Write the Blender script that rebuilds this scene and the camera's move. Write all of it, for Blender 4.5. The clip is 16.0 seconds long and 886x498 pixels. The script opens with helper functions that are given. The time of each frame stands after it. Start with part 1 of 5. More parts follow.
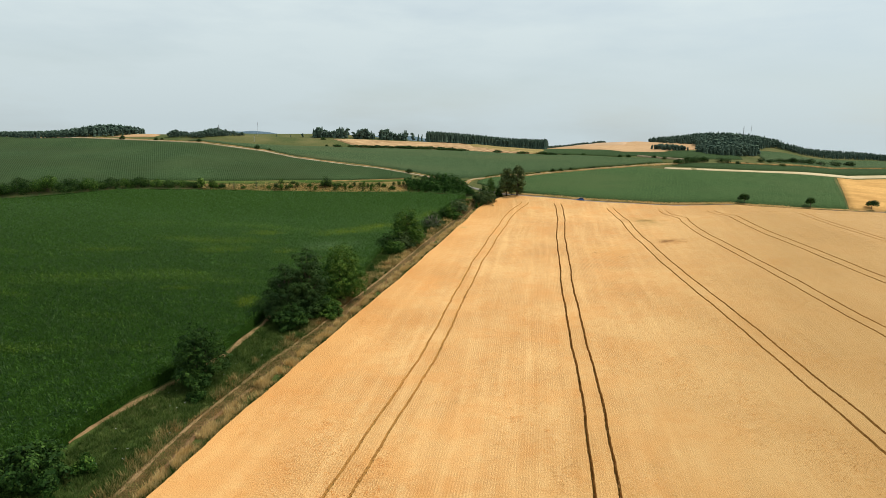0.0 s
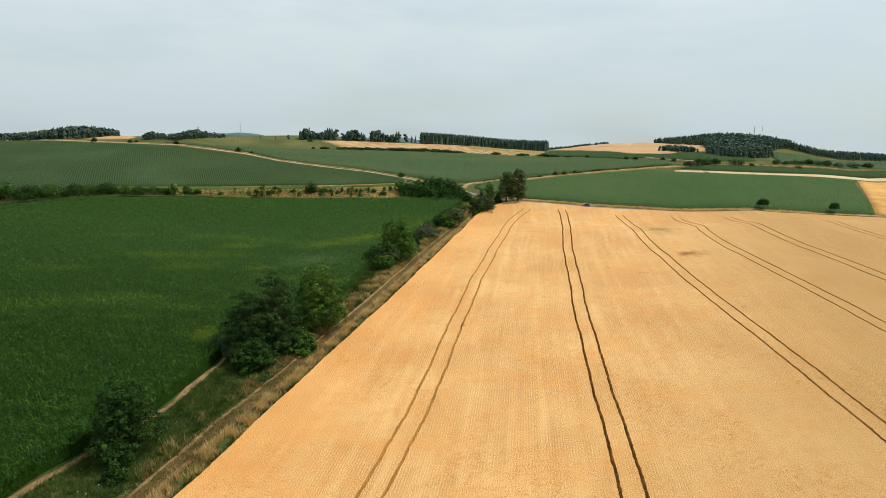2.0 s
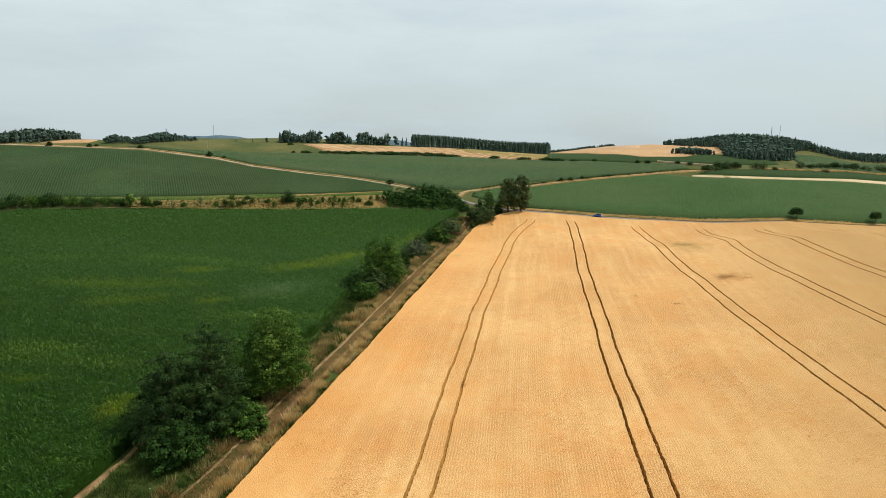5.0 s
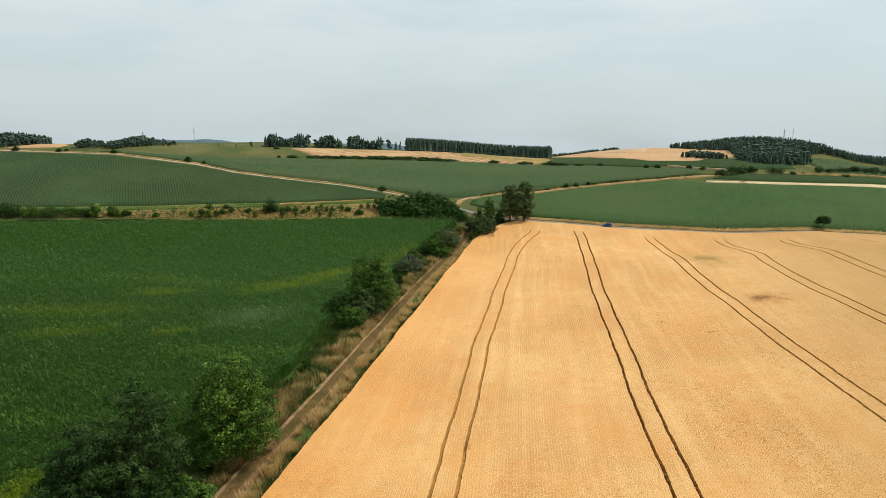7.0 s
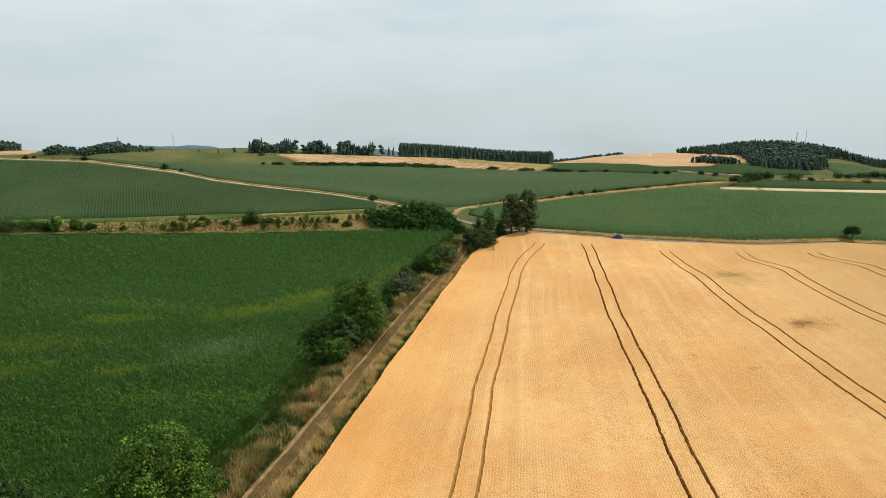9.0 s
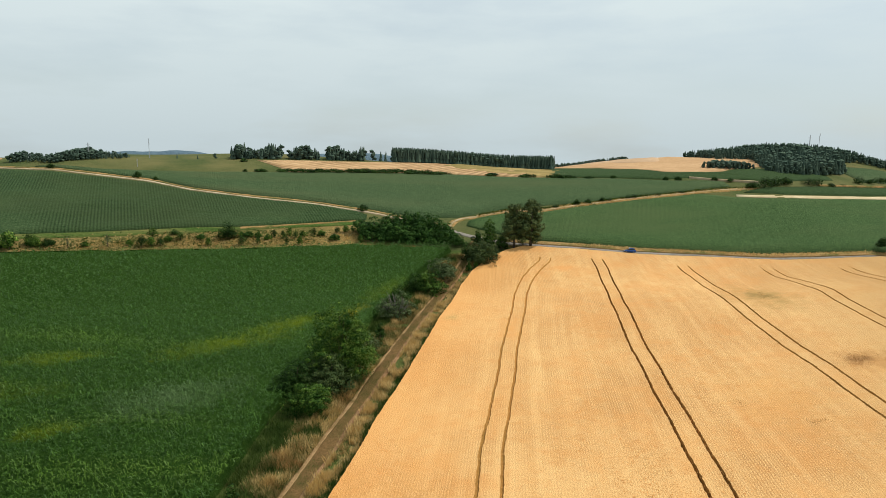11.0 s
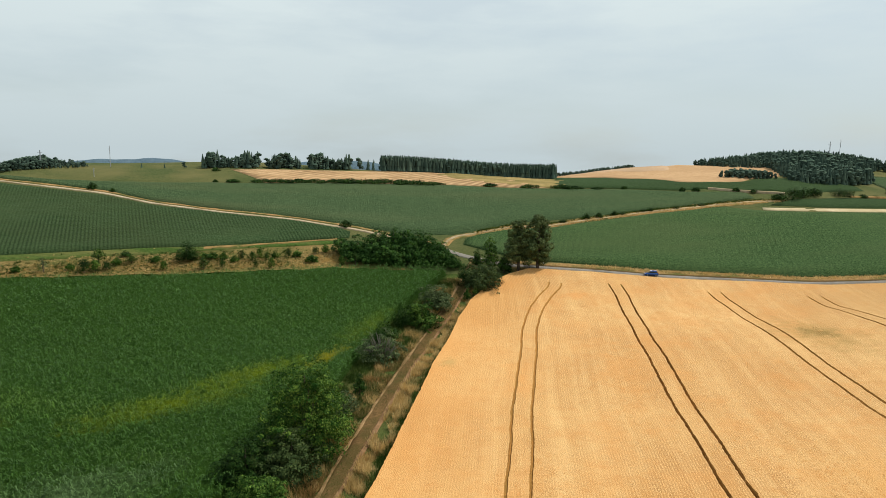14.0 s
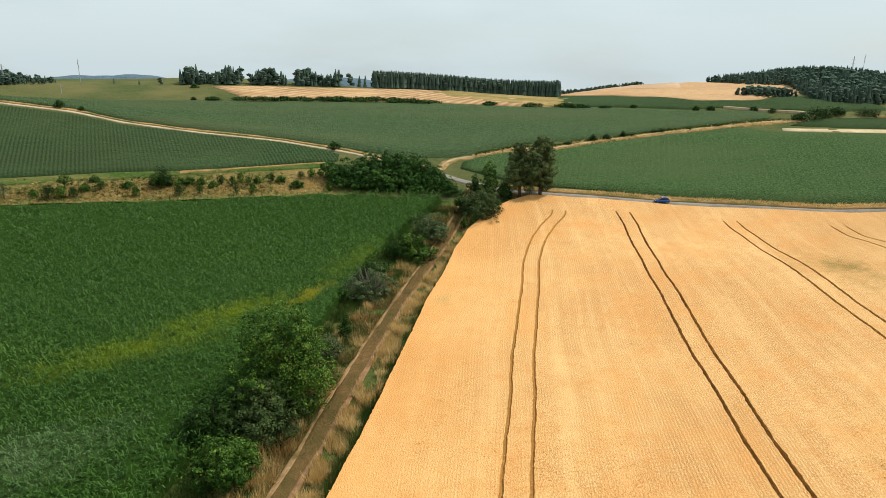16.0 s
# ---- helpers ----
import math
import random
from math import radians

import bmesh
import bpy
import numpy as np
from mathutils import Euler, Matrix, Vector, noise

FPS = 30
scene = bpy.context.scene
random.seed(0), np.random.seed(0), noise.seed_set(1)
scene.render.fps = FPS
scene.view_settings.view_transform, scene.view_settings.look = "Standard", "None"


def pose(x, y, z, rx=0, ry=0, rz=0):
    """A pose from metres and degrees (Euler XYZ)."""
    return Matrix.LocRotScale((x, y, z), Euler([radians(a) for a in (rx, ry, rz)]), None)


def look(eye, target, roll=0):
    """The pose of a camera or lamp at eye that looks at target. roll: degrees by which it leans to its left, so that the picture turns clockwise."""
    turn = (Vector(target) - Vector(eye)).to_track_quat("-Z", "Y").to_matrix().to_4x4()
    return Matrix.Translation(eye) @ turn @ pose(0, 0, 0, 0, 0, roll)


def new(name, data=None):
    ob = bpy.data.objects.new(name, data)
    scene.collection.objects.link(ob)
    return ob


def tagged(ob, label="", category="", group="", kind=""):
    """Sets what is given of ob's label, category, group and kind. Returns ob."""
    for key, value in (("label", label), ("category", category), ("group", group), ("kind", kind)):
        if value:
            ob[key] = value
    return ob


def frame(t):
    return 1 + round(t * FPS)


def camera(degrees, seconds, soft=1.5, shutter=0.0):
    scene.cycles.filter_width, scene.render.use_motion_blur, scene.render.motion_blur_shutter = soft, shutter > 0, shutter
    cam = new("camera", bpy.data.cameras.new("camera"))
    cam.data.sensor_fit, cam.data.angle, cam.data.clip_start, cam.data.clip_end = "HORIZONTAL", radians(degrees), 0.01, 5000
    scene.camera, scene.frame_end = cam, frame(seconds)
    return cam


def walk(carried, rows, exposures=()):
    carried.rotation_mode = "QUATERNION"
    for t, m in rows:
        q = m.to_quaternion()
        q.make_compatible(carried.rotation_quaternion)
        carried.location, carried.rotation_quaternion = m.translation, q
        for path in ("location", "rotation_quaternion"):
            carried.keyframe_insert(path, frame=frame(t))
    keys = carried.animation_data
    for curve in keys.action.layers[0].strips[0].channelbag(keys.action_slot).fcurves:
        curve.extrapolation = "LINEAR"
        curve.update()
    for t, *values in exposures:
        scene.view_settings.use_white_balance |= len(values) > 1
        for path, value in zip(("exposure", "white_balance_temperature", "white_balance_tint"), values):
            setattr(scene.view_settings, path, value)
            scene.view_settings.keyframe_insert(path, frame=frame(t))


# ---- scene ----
cam = camera(71.86, 16.0, soft=0.8)

PATH = [
    (0.0, pose(0.002, 0.001, 25.504, 78.722, -1.546, -0.048)),
    (0.5, pose(0.097, 3.488, 25.398, 78.787, -1.462, -0.177)),
    (1.0, pose(0.141, 6.870, 25.349, 78.788, -1.448, -0.286)),
    (1.5, pose(0.258, 10.226, 25.310, 78.839, -1.413, -0.370)),
    (2.0, pose(0.326, 13.382, 25.252, 78.870, -1.392, -0.454)),
    (2.5, pose(0.490, 16.580, 25.202, 78.903, -1.354, -0.507)),
    (3.0, pose(0.591, 19.626, 25.170, 78.943, -1.295, -0.586)),
    (3.5, pose(0.670, 22.828, 25.140, 78.966, -1.270, -0.667)),
    (6.0, pose(0.334, 37.503, 25.166, 79.175, -1.171, -1.317)),
    (6.5, pose(0.447, 40.526, 25.059, 79.271, -1.147, -1.387)),
    (7.0, pose(0.504, 43.408, 24.956, 79.399, -1.085, -1.512)),
    (7.5, pose(0.583, 46.313, 24.924, 79.520, -1.059, -1.606)),
    (8.0, pose(0.706, 49.016, 24.856, 79.645, -1.023, -1.688)),
    (8.5, pose(0.811, 51.796, 24.826, 79.760, -0.940, -1.783)),
    (9.0, pose(0.892, 54.333, 24.763, 79.899, -0.895, -1.892)),
    (11.5, pose(0.898, 67.907, 25.229, 80.270, -0.702, -2.595)),
    (12.0, pose(0.929, 70.456, 25.162, 80.409, -0.711, -2.733)),
    (12.5, pose(1.018, 73.071, 25.160, 80.547, -0.710, -2.864)),
    (13.0, pose(1.085, 75.587, 25.195, 80.636, -0.696, -2.976)),
    (13.5, pose(1.216, 78.004, 25.239, 80.741, -0.687, -3.073)),
    (14.0, pose(1.290, 80.031, 25.240, 80.832, -0.700, -3.180)),
    (14.5, pose(1.442, 81.790, 25.162, 80.988, -0.716, -3.253)),
    (15.0, pose(1.709, 83.301, 25.020, 81.086, -0.734, -3.230)),
    (15.5, pose(1.933, 85.024, 24.851, 77.219, -0.723, -3.264)),
    (16.0, pose(2.081, 86.570, 24.702, 73.480, -0.753, -3.334)),
]
walk(cam, PATH, [(0.0, 0.0), (12.0, -0.02), (15.0, -0.05), (15.5, 0.0), (16.0, 0.14)])


# ---------------------------------------------------------------- light
world = bpy.data.worlds.new("sky")
scene.world = world
world.use_nodes = True
wn, wl = world.node_tree.nodes, world.node_tree.links
wn.clear()
w_out = wn.new("ShaderNodeOutputWorld")
w_bg = wn.new("ShaderNodeBackground")
w_sky = wn.new("ShaderNodeTexSky")
w_sky.sky_type, w_sky.sun_disc = "NISHITA", False
w_sky.sun_elevation, w_sky.sun_rotation = radians(55), radians(78)
w_scale = wn.new("ShaderNodeVectorMath")
w_scale.operation = "SCALE"
w_scale.inputs["Scale"].default_value = 0.10
w_co = wn.new("ShaderNodeTexCoord")
w_map = wn.new("ShaderNodeMapping")
w_map.inputs["Scale"].default_value = (1.6, 1.6, 7.0)
w_noise = wn.new("ShaderNodeTexNoise")
w_noise.inputs["Scale"].default_value = 1.7
w_noise.inputs["Detail"].default_value = 6.0
w_noise.inputs["Roughness"].default_value = 0.55
w_ramp = wn.new("ShaderNodeMapRange")
w_ramp.inputs["From Min"].default_value, w_ramp.inputs["From Max"].default_value = 0.36, 0.56
w_ramp.inputs["To Min"].default_value, w_ramp.inputs["To Max"].default_value = 0.76, 0.97
w_sep = wn.new("ShaderNodeSeparateXYZ")
w_grad = wn.new("ShaderNodeMapRange")
w_grad.inputs["From Min"].default_value, w_grad.inputs["From Max"].default_value = 0.0, 0.26
w_veil = wn.new("ShaderNodeMix")
w_veil.data_type = "RGBA"
w_veil.inputs[6].default_value = (0.560, 0.655, 0.685, 1)
w_veil.inputs[7].default_value = (0.765, 0.865, 0.875, 1)
w_mix = wn.new("ShaderNodeMix")
w_mix.data_type = "RGBA"
wl.new(w_co.outputs["Generated"], w_map.inputs["Vector"])
wl.new(w_map.outputs["Vector"], w_noise.inputs["Vector"])
wl.new(w_noise.outputs["Fac"], w_ramp.inputs["Value"])
wl.new(w_co.outputs["Generated"], w_sep.inputs["Vector"])
wl.new(w_sep.outputs["Z"], w_grad.inputs["Value"])
wl.new(w_grad.outputs["Result"], w_veil.inputs[0])
wl.new(w_sky.outputs["Color"], w_scale.inputs[0])
wl.new(w_ramp.outputs["Result"], w_mix.inputs[0])
wl.new(w_scale.outputs["Vector"], w_mix.inputs[6])
wl.new(w_veil.outputs[2], w_mix.inputs[7])
wl.new(w_mix.outputs[2], w_bg.inputs["Color"])
w_bg.inputs["Strength"].default_value = 1.0
wl.new(w_bg.outputs["Background"], w_out.inputs["Surface"])

sun = new("sun", bpy.data.lights.new("sun", "SUN"))
sun.data.energy, sun.data.angle, sun.data.color = 4.0, radians(6), (1.0, 0.95, 0.87)
sun.matrix_world = look((60, 8, 120), (-22, -10, 0))


# ---------------------------------------------------------------- materials
def mix_node(nt, fac, a, b):
    """A colour mix; fac, a, b are sockets or plain values."""
    n = nt.nodes.new("ShaderNodeMix")
    n.data_type = "RGBA"
    for i, v in ((0, fac), (6, a), (7, b)):
        if isinstance(v, bpy.types.NodeSocket):
            nt.links.new(v, n.inputs[i])
        else:
            n.inputs[i].default_value = v if i == 0 else (*v, 1)
    return n.outputs[2]


def noise_node(nt, vec, scale, detail=3.0, rough=0.6, lo=0.35, hi=0.65, stretch=None, turn=0.0):
    if stretch:
        m = nt.nodes.new("ShaderNodeMapping")
        m.inputs["Scale"].default_value = stretch
        m.inputs["Rotation"].default_value = (0, 0, turn)
        nt.links.new(vec, m.inputs["Vector"])
        vec = m.outputs["Vector"]
    n = nt.nodes.new("ShaderNodeTexNoise")
    n.inputs["Scale"].default_value, n.inputs["Detail"].default_value, n.inputs["Roughness"].default_value = scale, detail, rough
    nt.links.new(vec, n.inputs["Vector"])
    r = nt.nodes.new("ShaderNodeMapRange")
    r.inputs["From Min"].default_value, r.inputs["From Max"].default_value = lo, hi
    nt.links.new(n.outputs["Fac"], r.inputs["Value"])
    return r.outputs["Result"]


def start_material(name, rough=0.85, spec=0.2):
    m = bpy.data.materials.new(name)
    m.use_nodes = True
    nt = m.node_tree
    bsdf = nt.nodes["Principled BSDF"]
    bsdf.inputs["Roughness"].default_value = rough
    bsdf.inputs["Specular IOR Level"].default_value = spec
    return m, nt, bsdf


def bump(nt, bsdf, height, strength, distance):
    b = nt.nodes.new("ShaderNodeBump")
    b.inputs["Strength"].default_value, b.inputs["Distance"].default_value = strength, distance
    nt.links.new(height, b.inputs["Height"])
    nt.links.new(b.outputs["Normal"], bsdf.inputs["Normal"])


def place(nt):
    return nt.nodes.new("ShaderNodeNewGeometry").outputs["Position"]


def soil_cover(name, a, b, c, fine, coarse, bump_size=0.08, stretch=None, turn=0.0, rough=0.9, rows=None, stains=(), drift=None):
    """A ground cover: two colours at a fine grain, a third in broad patches, rows of a sown crop if asked."""
    m, nt, bsdf = start_material(name, rough, 0.03)
    p = place(nt)
    grain = noise_node(nt, p, fine, 5.0, 0.75, 0.36, 0.64)
    patch = noise_node(nt, p, coarse, 4.0, 0.6, 0.42, 0.68, stretch, turn)
    col = mix_node(nt, grain, a, b)
    col = mix_node(nt, patch, col, c)
    height = grain
    if rows:
        spacing, angle, depth = rows
        mp = nt.nodes.new("ShaderNodeMapping")
        mp.vector_type = "POINT"
        mp.inputs["Rotation"].default_value = (0, 0, angle)
        nt.links.new(p, mp.inputs["Vector"])
        wv = nt.nodes.new("ShaderNodeTexWave")
        wv.inputs["Scale"].default_value = 0.314 / spacing
        wv.inputs["Distortion"].default_value = 0.8
        wv.inputs["Detail"].default_value = 2.0
        wv.inputs["Detail Scale"].default_value = 2.5
        nt.links.new(mp.outputs["Vector"], wv.inputs["Vector"])
        dark = nt.nodes.new("ShaderNodeMath")
        dark.operation = "MULTIPLY"
        nt.links.new(wv.outputs["Fac"], dark.inputs[0])
        dark.inputs[1].default_value = depth
        some = nt.nodes.new("ShaderNodeMath")
        some.operation = "MULTIPLY"
        nt.links.new(dark.outputs[0], some.inputs[0])
        nt.links.new(noise_node(nt, p, 0.06, 2.0, 0.5, 0.25, 0.55), some.inputs[1])
        dark = some
        col = mix_node(nt, dark.outputs[0], col, tuple(0.45 * v for v in a))
    if drift:
        col = field_drift(nt, p, col, *drift)
    for st in stains:
        col = stain(nt, p, col, *st)
    nt.links.new(col, bsdf.inputs["Base Color"])
    bump(nt, bsdf, height, 0.8, bump_size)
    return m


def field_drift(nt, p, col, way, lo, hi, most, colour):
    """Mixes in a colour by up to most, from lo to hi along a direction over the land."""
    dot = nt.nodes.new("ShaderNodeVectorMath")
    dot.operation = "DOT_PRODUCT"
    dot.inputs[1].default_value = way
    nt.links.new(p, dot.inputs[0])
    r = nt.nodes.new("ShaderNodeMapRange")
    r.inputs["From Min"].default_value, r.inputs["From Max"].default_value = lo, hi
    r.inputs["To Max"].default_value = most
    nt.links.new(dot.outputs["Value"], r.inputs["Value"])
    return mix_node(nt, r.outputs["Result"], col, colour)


def stain(nt, p, col, colour, x, y, rx, ry, turn, most):
    """A soft, broken patch round x, y: another growth, or a sheen painted in."""
    m = nt.nodes.new("ShaderNodeMapping")
    m.vector_type = "TEXTURE"
    m.inputs["Location"].default_value = (x, y, 0)
    m.inputs["Rotation"].default_value = (0, 0, turn)
    m.inputs["Scale"].default_value = (rx, ry, 1000)
    nt.links.new(p, m.inputs["Vector"])
    ln = nt.nodes.new("ShaderNodeVectorMath")
    ln.operation = "LENGTH"
    nt.links.new(m.outputs["Vector"], ln.inputs[0])
    add = nt.nodes.new("ShaderNodeMath")
    add.operation = "ADD"
    nt.links.new(ln.outputs["Value"], add.inputs[0])
    nt.links.new(noise_node(nt, p, 0.7, 5.0, 0.7, 0.3, 0.7), add.inputs[1])
    r = nt.nodes.new("ShaderNodeMapRange")
    r.inputs["From Min"].default_value, r.inputs["From Max"].default_value = 1.45, 0.45
    r.inputs["To Max"].default_value = most
    nt.links.new(add.outputs[0], r.inputs["Value"])
    return mix_node(nt, r.outputs["Result"], col, colour)


def leaf_material(name, dark, light, rough=0.55, glow=0.25, patch=None, drift=None, shade=0.7, stains=(), gloss=0.06, tips=1.0):
    """Leaves: each one has its own tone; some light passes through them."""
    m, nt, bsdf = start_material(name, rough if gloss > 0.1 else max(rough, 0.6), gloss)
    rnd = nt.nodes.new("ShaderNodeNewGeometry").outputs["Random Per Island"]
    if tips != 1.0:
        few = nt.nodes.new("ShaderNodeMath")
        few.operation = "POWER"
        few.inputs[1].default_value = tips
        nt.links.new(rnd, few.inputs[0])
        rnd = few.outputs[0]
    p = place(nt)
    broad = noise_node(nt, p, 0.6, 4.0, 0.65, 0.35, 0.65)
    col = mix_node(nt, rnd, dark, light)
    col = mix_node(nt, broad, col, tuple(shade * v for v in dark))
    if patch:
        colour, scale, stretch, turn, lo, hi = patch
        col = mix_node(nt, noise_node(nt, p, scale, 3.0, 0.55, lo, hi, stretch, turn), col, colour)
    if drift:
        # a slow change of colour across the field
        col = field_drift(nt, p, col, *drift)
    for st in stains:
        col = stain(nt, p, col, *st)
    nt.links.new(col, bsdf.inputs["Base Color"])
    tr = nt.nodes.new("ShaderNodeBsdfTranslucent")
    nt.links.new(col, tr.inputs["Color"])
    mx = nt.nodes.new("ShaderNodeMixShader")
    mx.inputs[0].default_value = glow
    nt.links.new(bsdf.outputs[0], mx.inputs[1])
    nt.links.new(tr.outputs[0], mx.inputs[2])
    nt.links.new(mx.outputs[0], nt.nodes["Material Output"].inputs["Surface"])
    return m


def plain(name, colour, rough=0.5, metal=0.0, grain=0.15, scale=20.0):
    m, nt, bsdf = start_material(name, rough, 0.4)
    bsdf.inputs["Metallic"].default_value = metal
    g = noise_node(nt, place(nt), scale, 3.0)
    nt.links.new(mix_node(nt, g, colour, tuple(v * (1 - grain) for v in colour)), bsdf.inputs["Base Color"])
    return m


WHEAT_STAINS = [((0.37, 0.22, 0.062), 49.6, 147.0, 5.2, 9.0, 0.0, 0.9), ((0.26, 0.165, 0.042), 50.0, 147.6, 2.4, 3.0, 0.3, 0.9), ((0.36, 0.17, 0.044), 47.4, 123.4, 4.2, 3.0, 0.1, 0.9),
                ((0.25, 0.12, 0.035), 47.0, 123.8, 2.2, 1.3, 0.1, 0.85), ((0.66, 0.29, 0.075), 25.7, 165.5, 3.0, 1.6, 0.1, 0.7), ((0.66, 0.29, 0.075), -2.0, 92.0, 2.6, 7.0, -0.2, 0.6),
                ((0.42, 0.28, 0.09), 5.8, 144.6, 1.2, 2.4, -0.2, 0.55), ((0.66, 0.30, 0.08), 13.0, 140.0, 2.4, 7.0, -0.15, 0.6), ((0.60, 0.31, 0.09), 34.0, 118.0, 6.0, 9.0, 0.0, 0.4)]


def scaled(nt, fac, k):
    n = nt.nodes.new("ShaderNodeMath")
    n.operation = "MULTIPLY"
    n.inputs[1].default_value = k
    nt.links.new(fac, n.inputs[0])
    return n.outputs[0]


def wheat_material():
    m, nt, bsdf = start_material("ripe_wheat", 0.75, 0.2)
    uv = nt.nodes.new("ShaderNodeUVMap").outputs["UV"]
    p = place(nt)
    # ears, light on dark
    ears = noise_node(nt, uv, 12.0, 2.0, 0.65, 0.34, 0.66, (1.0, 0.5, 1.0))
    col = mix_node(nt, ears, (0.285, 0.124, 0.032), (0.83, 0.505, 0.202))
    clump = noise_node(nt, p, 1.7, 4.0, 0.7, 0.40, 0.64)
    col = mix_node(nt, scaled(nt, clump, 0.40), col, (0.66, 0.375, 0.130))
    # sown rows and the gaps between them
    mp = nt.nodes.new("ShaderNodeMapping")
    mp.inputs["Scale"].default_value = (1.0, 0.035, 1.0)
    nt.links.new(uv, mp.inputs["Vector"])
    sown = nt.nodes.new("ShaderNodeTexWave")
    sown.inputs["Scale"].default_value = 1.36
    sown.inputs["Distortion"].default_value = 0.9
    sown.inputs["Detail"].default_value = 3.0
    sown.inputs["Detail Scale"].default_value = 2.0
    nt.links.new(mp.outputs["Vector"], sown.inputs["Vector"])
    gap = nt.nodes.new("ShaderNodeMath")
    gap.operation = "POWER"
    gap.inputs[1].default_value = 1.6
    nt.links.new(sown.outputs["Fac"], gap.inputs[0])
    some = nt.nodes.new("ShaderNodeMath")
    some.operation = "MULTIPLY"
    nt.links.new(scaled(nt, gap.outputs[0], 0.62), some.inputs[0])
    nt.links.new(noise_node(nt, p, 0.12, 4.0, 0.6, 0.25, 0.60), some.inputs[1])
    col = mix_node(nt, some.outputs[0], col, (0.33, 0.145, 0.038))
    # long streaks along the rows
    drill = noise_node(nt, uv, 1.6, 3.0, 0.65, 0.42, 0.66, (1.0, 0.02, 1.0))
    col = mix_node(nt, scaled(nt, drill, 0.42), col, (0.50, 0.25, 0.076))
    pale = noise_node(nt, uv, 0.7, 3.0, 0.6, 0.45, 0.70, (1.0, 0.05, 1.0))
    col = mix_node(nt, scaled(nt, pale, 0.35), col, (0.78, 0.50, 0.215))
    # ruddier and paler parts
    col = mix_node(nt, scaled(nt, noise_node(nt, p, 0.055, 3.0, 0.55, 0.40, 0.62), 0.42), col, (0.76, 0.475, 0.195))
    col = mix_node(nt, scaled(nt, noise_node(nt, p, 0.16, 6.0, 0.7, 0.46, 0.62), 0.42), col, (0.60, 0.265, 0.068))
    col = mix_node(nt, scaled(nt, noise_node(nt, p, 0.8, 5.0, 0.75, 0.50, 0.66), 0.34), col, (0.50, 0.215, 0.052))
    # a ruddier margin along the farm track
    col = field_drift(nt, p, col, (0.973, -0.229, 0.0), -19.0, -29.5, 0.55, (0.64, 0.29, 0.075))
    # a darker, duller colour towards the near right of the field
    col = field_drift(nt, p, col, (1.0, -0.42, 0.0), -16.0, 18.0, 0.76, (0.37, 0.214, 0.067))
    for st in WHEAT_STAINS:
        col = stain(nt, p, col, *st)
    nt.links.new(col, bsdf.inputs["Base Color"])
    bump(nt, bsdf, ears, 0.6, 0.10)
    return m


M_MEADOW = soil_cover("meadow_grass", (0.045, 0.064, 0.020), (0.086, 0.100, 0.036), (0.14, 0.125, 0.05), 2.2, 0.05)
M_VERGE = soil_cover("verge_grass", (0.034, 0.064, 0.014), (0.080, 0.110, 0.028), (0.085, 0.092, 0.028), 3.0, 0.16)
M_GRASS = soil_cover("fresh_grass", (0.030, 0.064, 0.012), (0.072, 0.118, 0.026), (0.15, 0.135, 0.046), 2.5, 0.14, 0.08, (0.4, 2.0, 1.0), 0.3)
M_DRY = soil_cover("dry_grass", (0.25, 0.145, 0.056), (0.38, 0.235, 0.098), (0.095, 0.105, 0.030), 2.0, 0.42)
M_ORCHARD = soil_cover("orchard_grass", (0.14, 0.102, 0.034), (0.26, 0.185, 0.070), (0.062, 0.084, 0.020), 2.4, 0.11)
M_DIRT = soil_cover("dry_dirt", (0.20, 0.11, 0.052), (0.29, 0.17, 0.088), (0.12, 0.075, 0.035), 3.0, 0.35, 0.05)
M_TRACK = soil_cover("trodden_track", (0.098, 0.060, 0.024), (0.165, 0.098, 0.040), (0.080, 0.062, 0.021), 3.0, 0.5, 0.05)
M_RUT_PALE = soil_cover("pale_rut_dust", (0.23, 0.145, 0.068), (0.33, 0.215, 0.11), (0.13, 0.085, 0.034), 4.0, 0.6, 0.04)
M_SAND = soil_cover("pale_sandy_soil", (0.36, 0.285, 0.18), (0.50, 0.40, 0.27), (0.24, 0.18, 0.095), 2.0, 0.2, 0.05)
# yellow and pale growth, and a greyish leaf sheen painted as colour
YELLOW, PALE, PAINTED_SHEEN = (0.165, 0.215, 0.008), (0.28, 0.25, 0.012), (0.13, 0.20, 0.085)
CORN_STAINS_AND_SHEEN = [(YELLOW, -20.5, 134.0, 9.5, 3.2, 0.62, 0.66), (YELLOW, -44.0, 119.0, 15.0, 3.0, 0.15, 0.32), (YELLOW, -14.5, 141.5, 8.0, 2.8, 0.66, 0.75), (PAINTED_SHEEN, -21.5, 119.5, 8.0, 5.0, 0.5, 0.5), (PALE, -7.6, 145.8, 5.0, 1.2, 1.0, 0.85), (YELLOW, -37.0, 128.5, 6.0, 2.0, 0.3, 0.6),
               (YELLOW, -40.0, 111.5, 8.0, 2.2, 0.4, 0.35), (YELLOW, -26.6, 81.5, 1.8, 2.8, 0.0, 0.7), (YELLOW, -37.5, 86.4, 4.0, 1.2, 0.2, 0.25), (YELLOW, -29.2, 112.9, 4.0, 1.6, 0.4, 0.5),
               (YELLOW, -4.0, 155.0, 7.0, 2.4, 1.0, 0.4), (YELLOW, -58.0, 106.0, 9.0, 2.0, 0.3, 0.22)]
# lighter green towards the far end of the corn field
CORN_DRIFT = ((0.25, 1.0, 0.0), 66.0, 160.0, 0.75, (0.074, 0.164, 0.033))
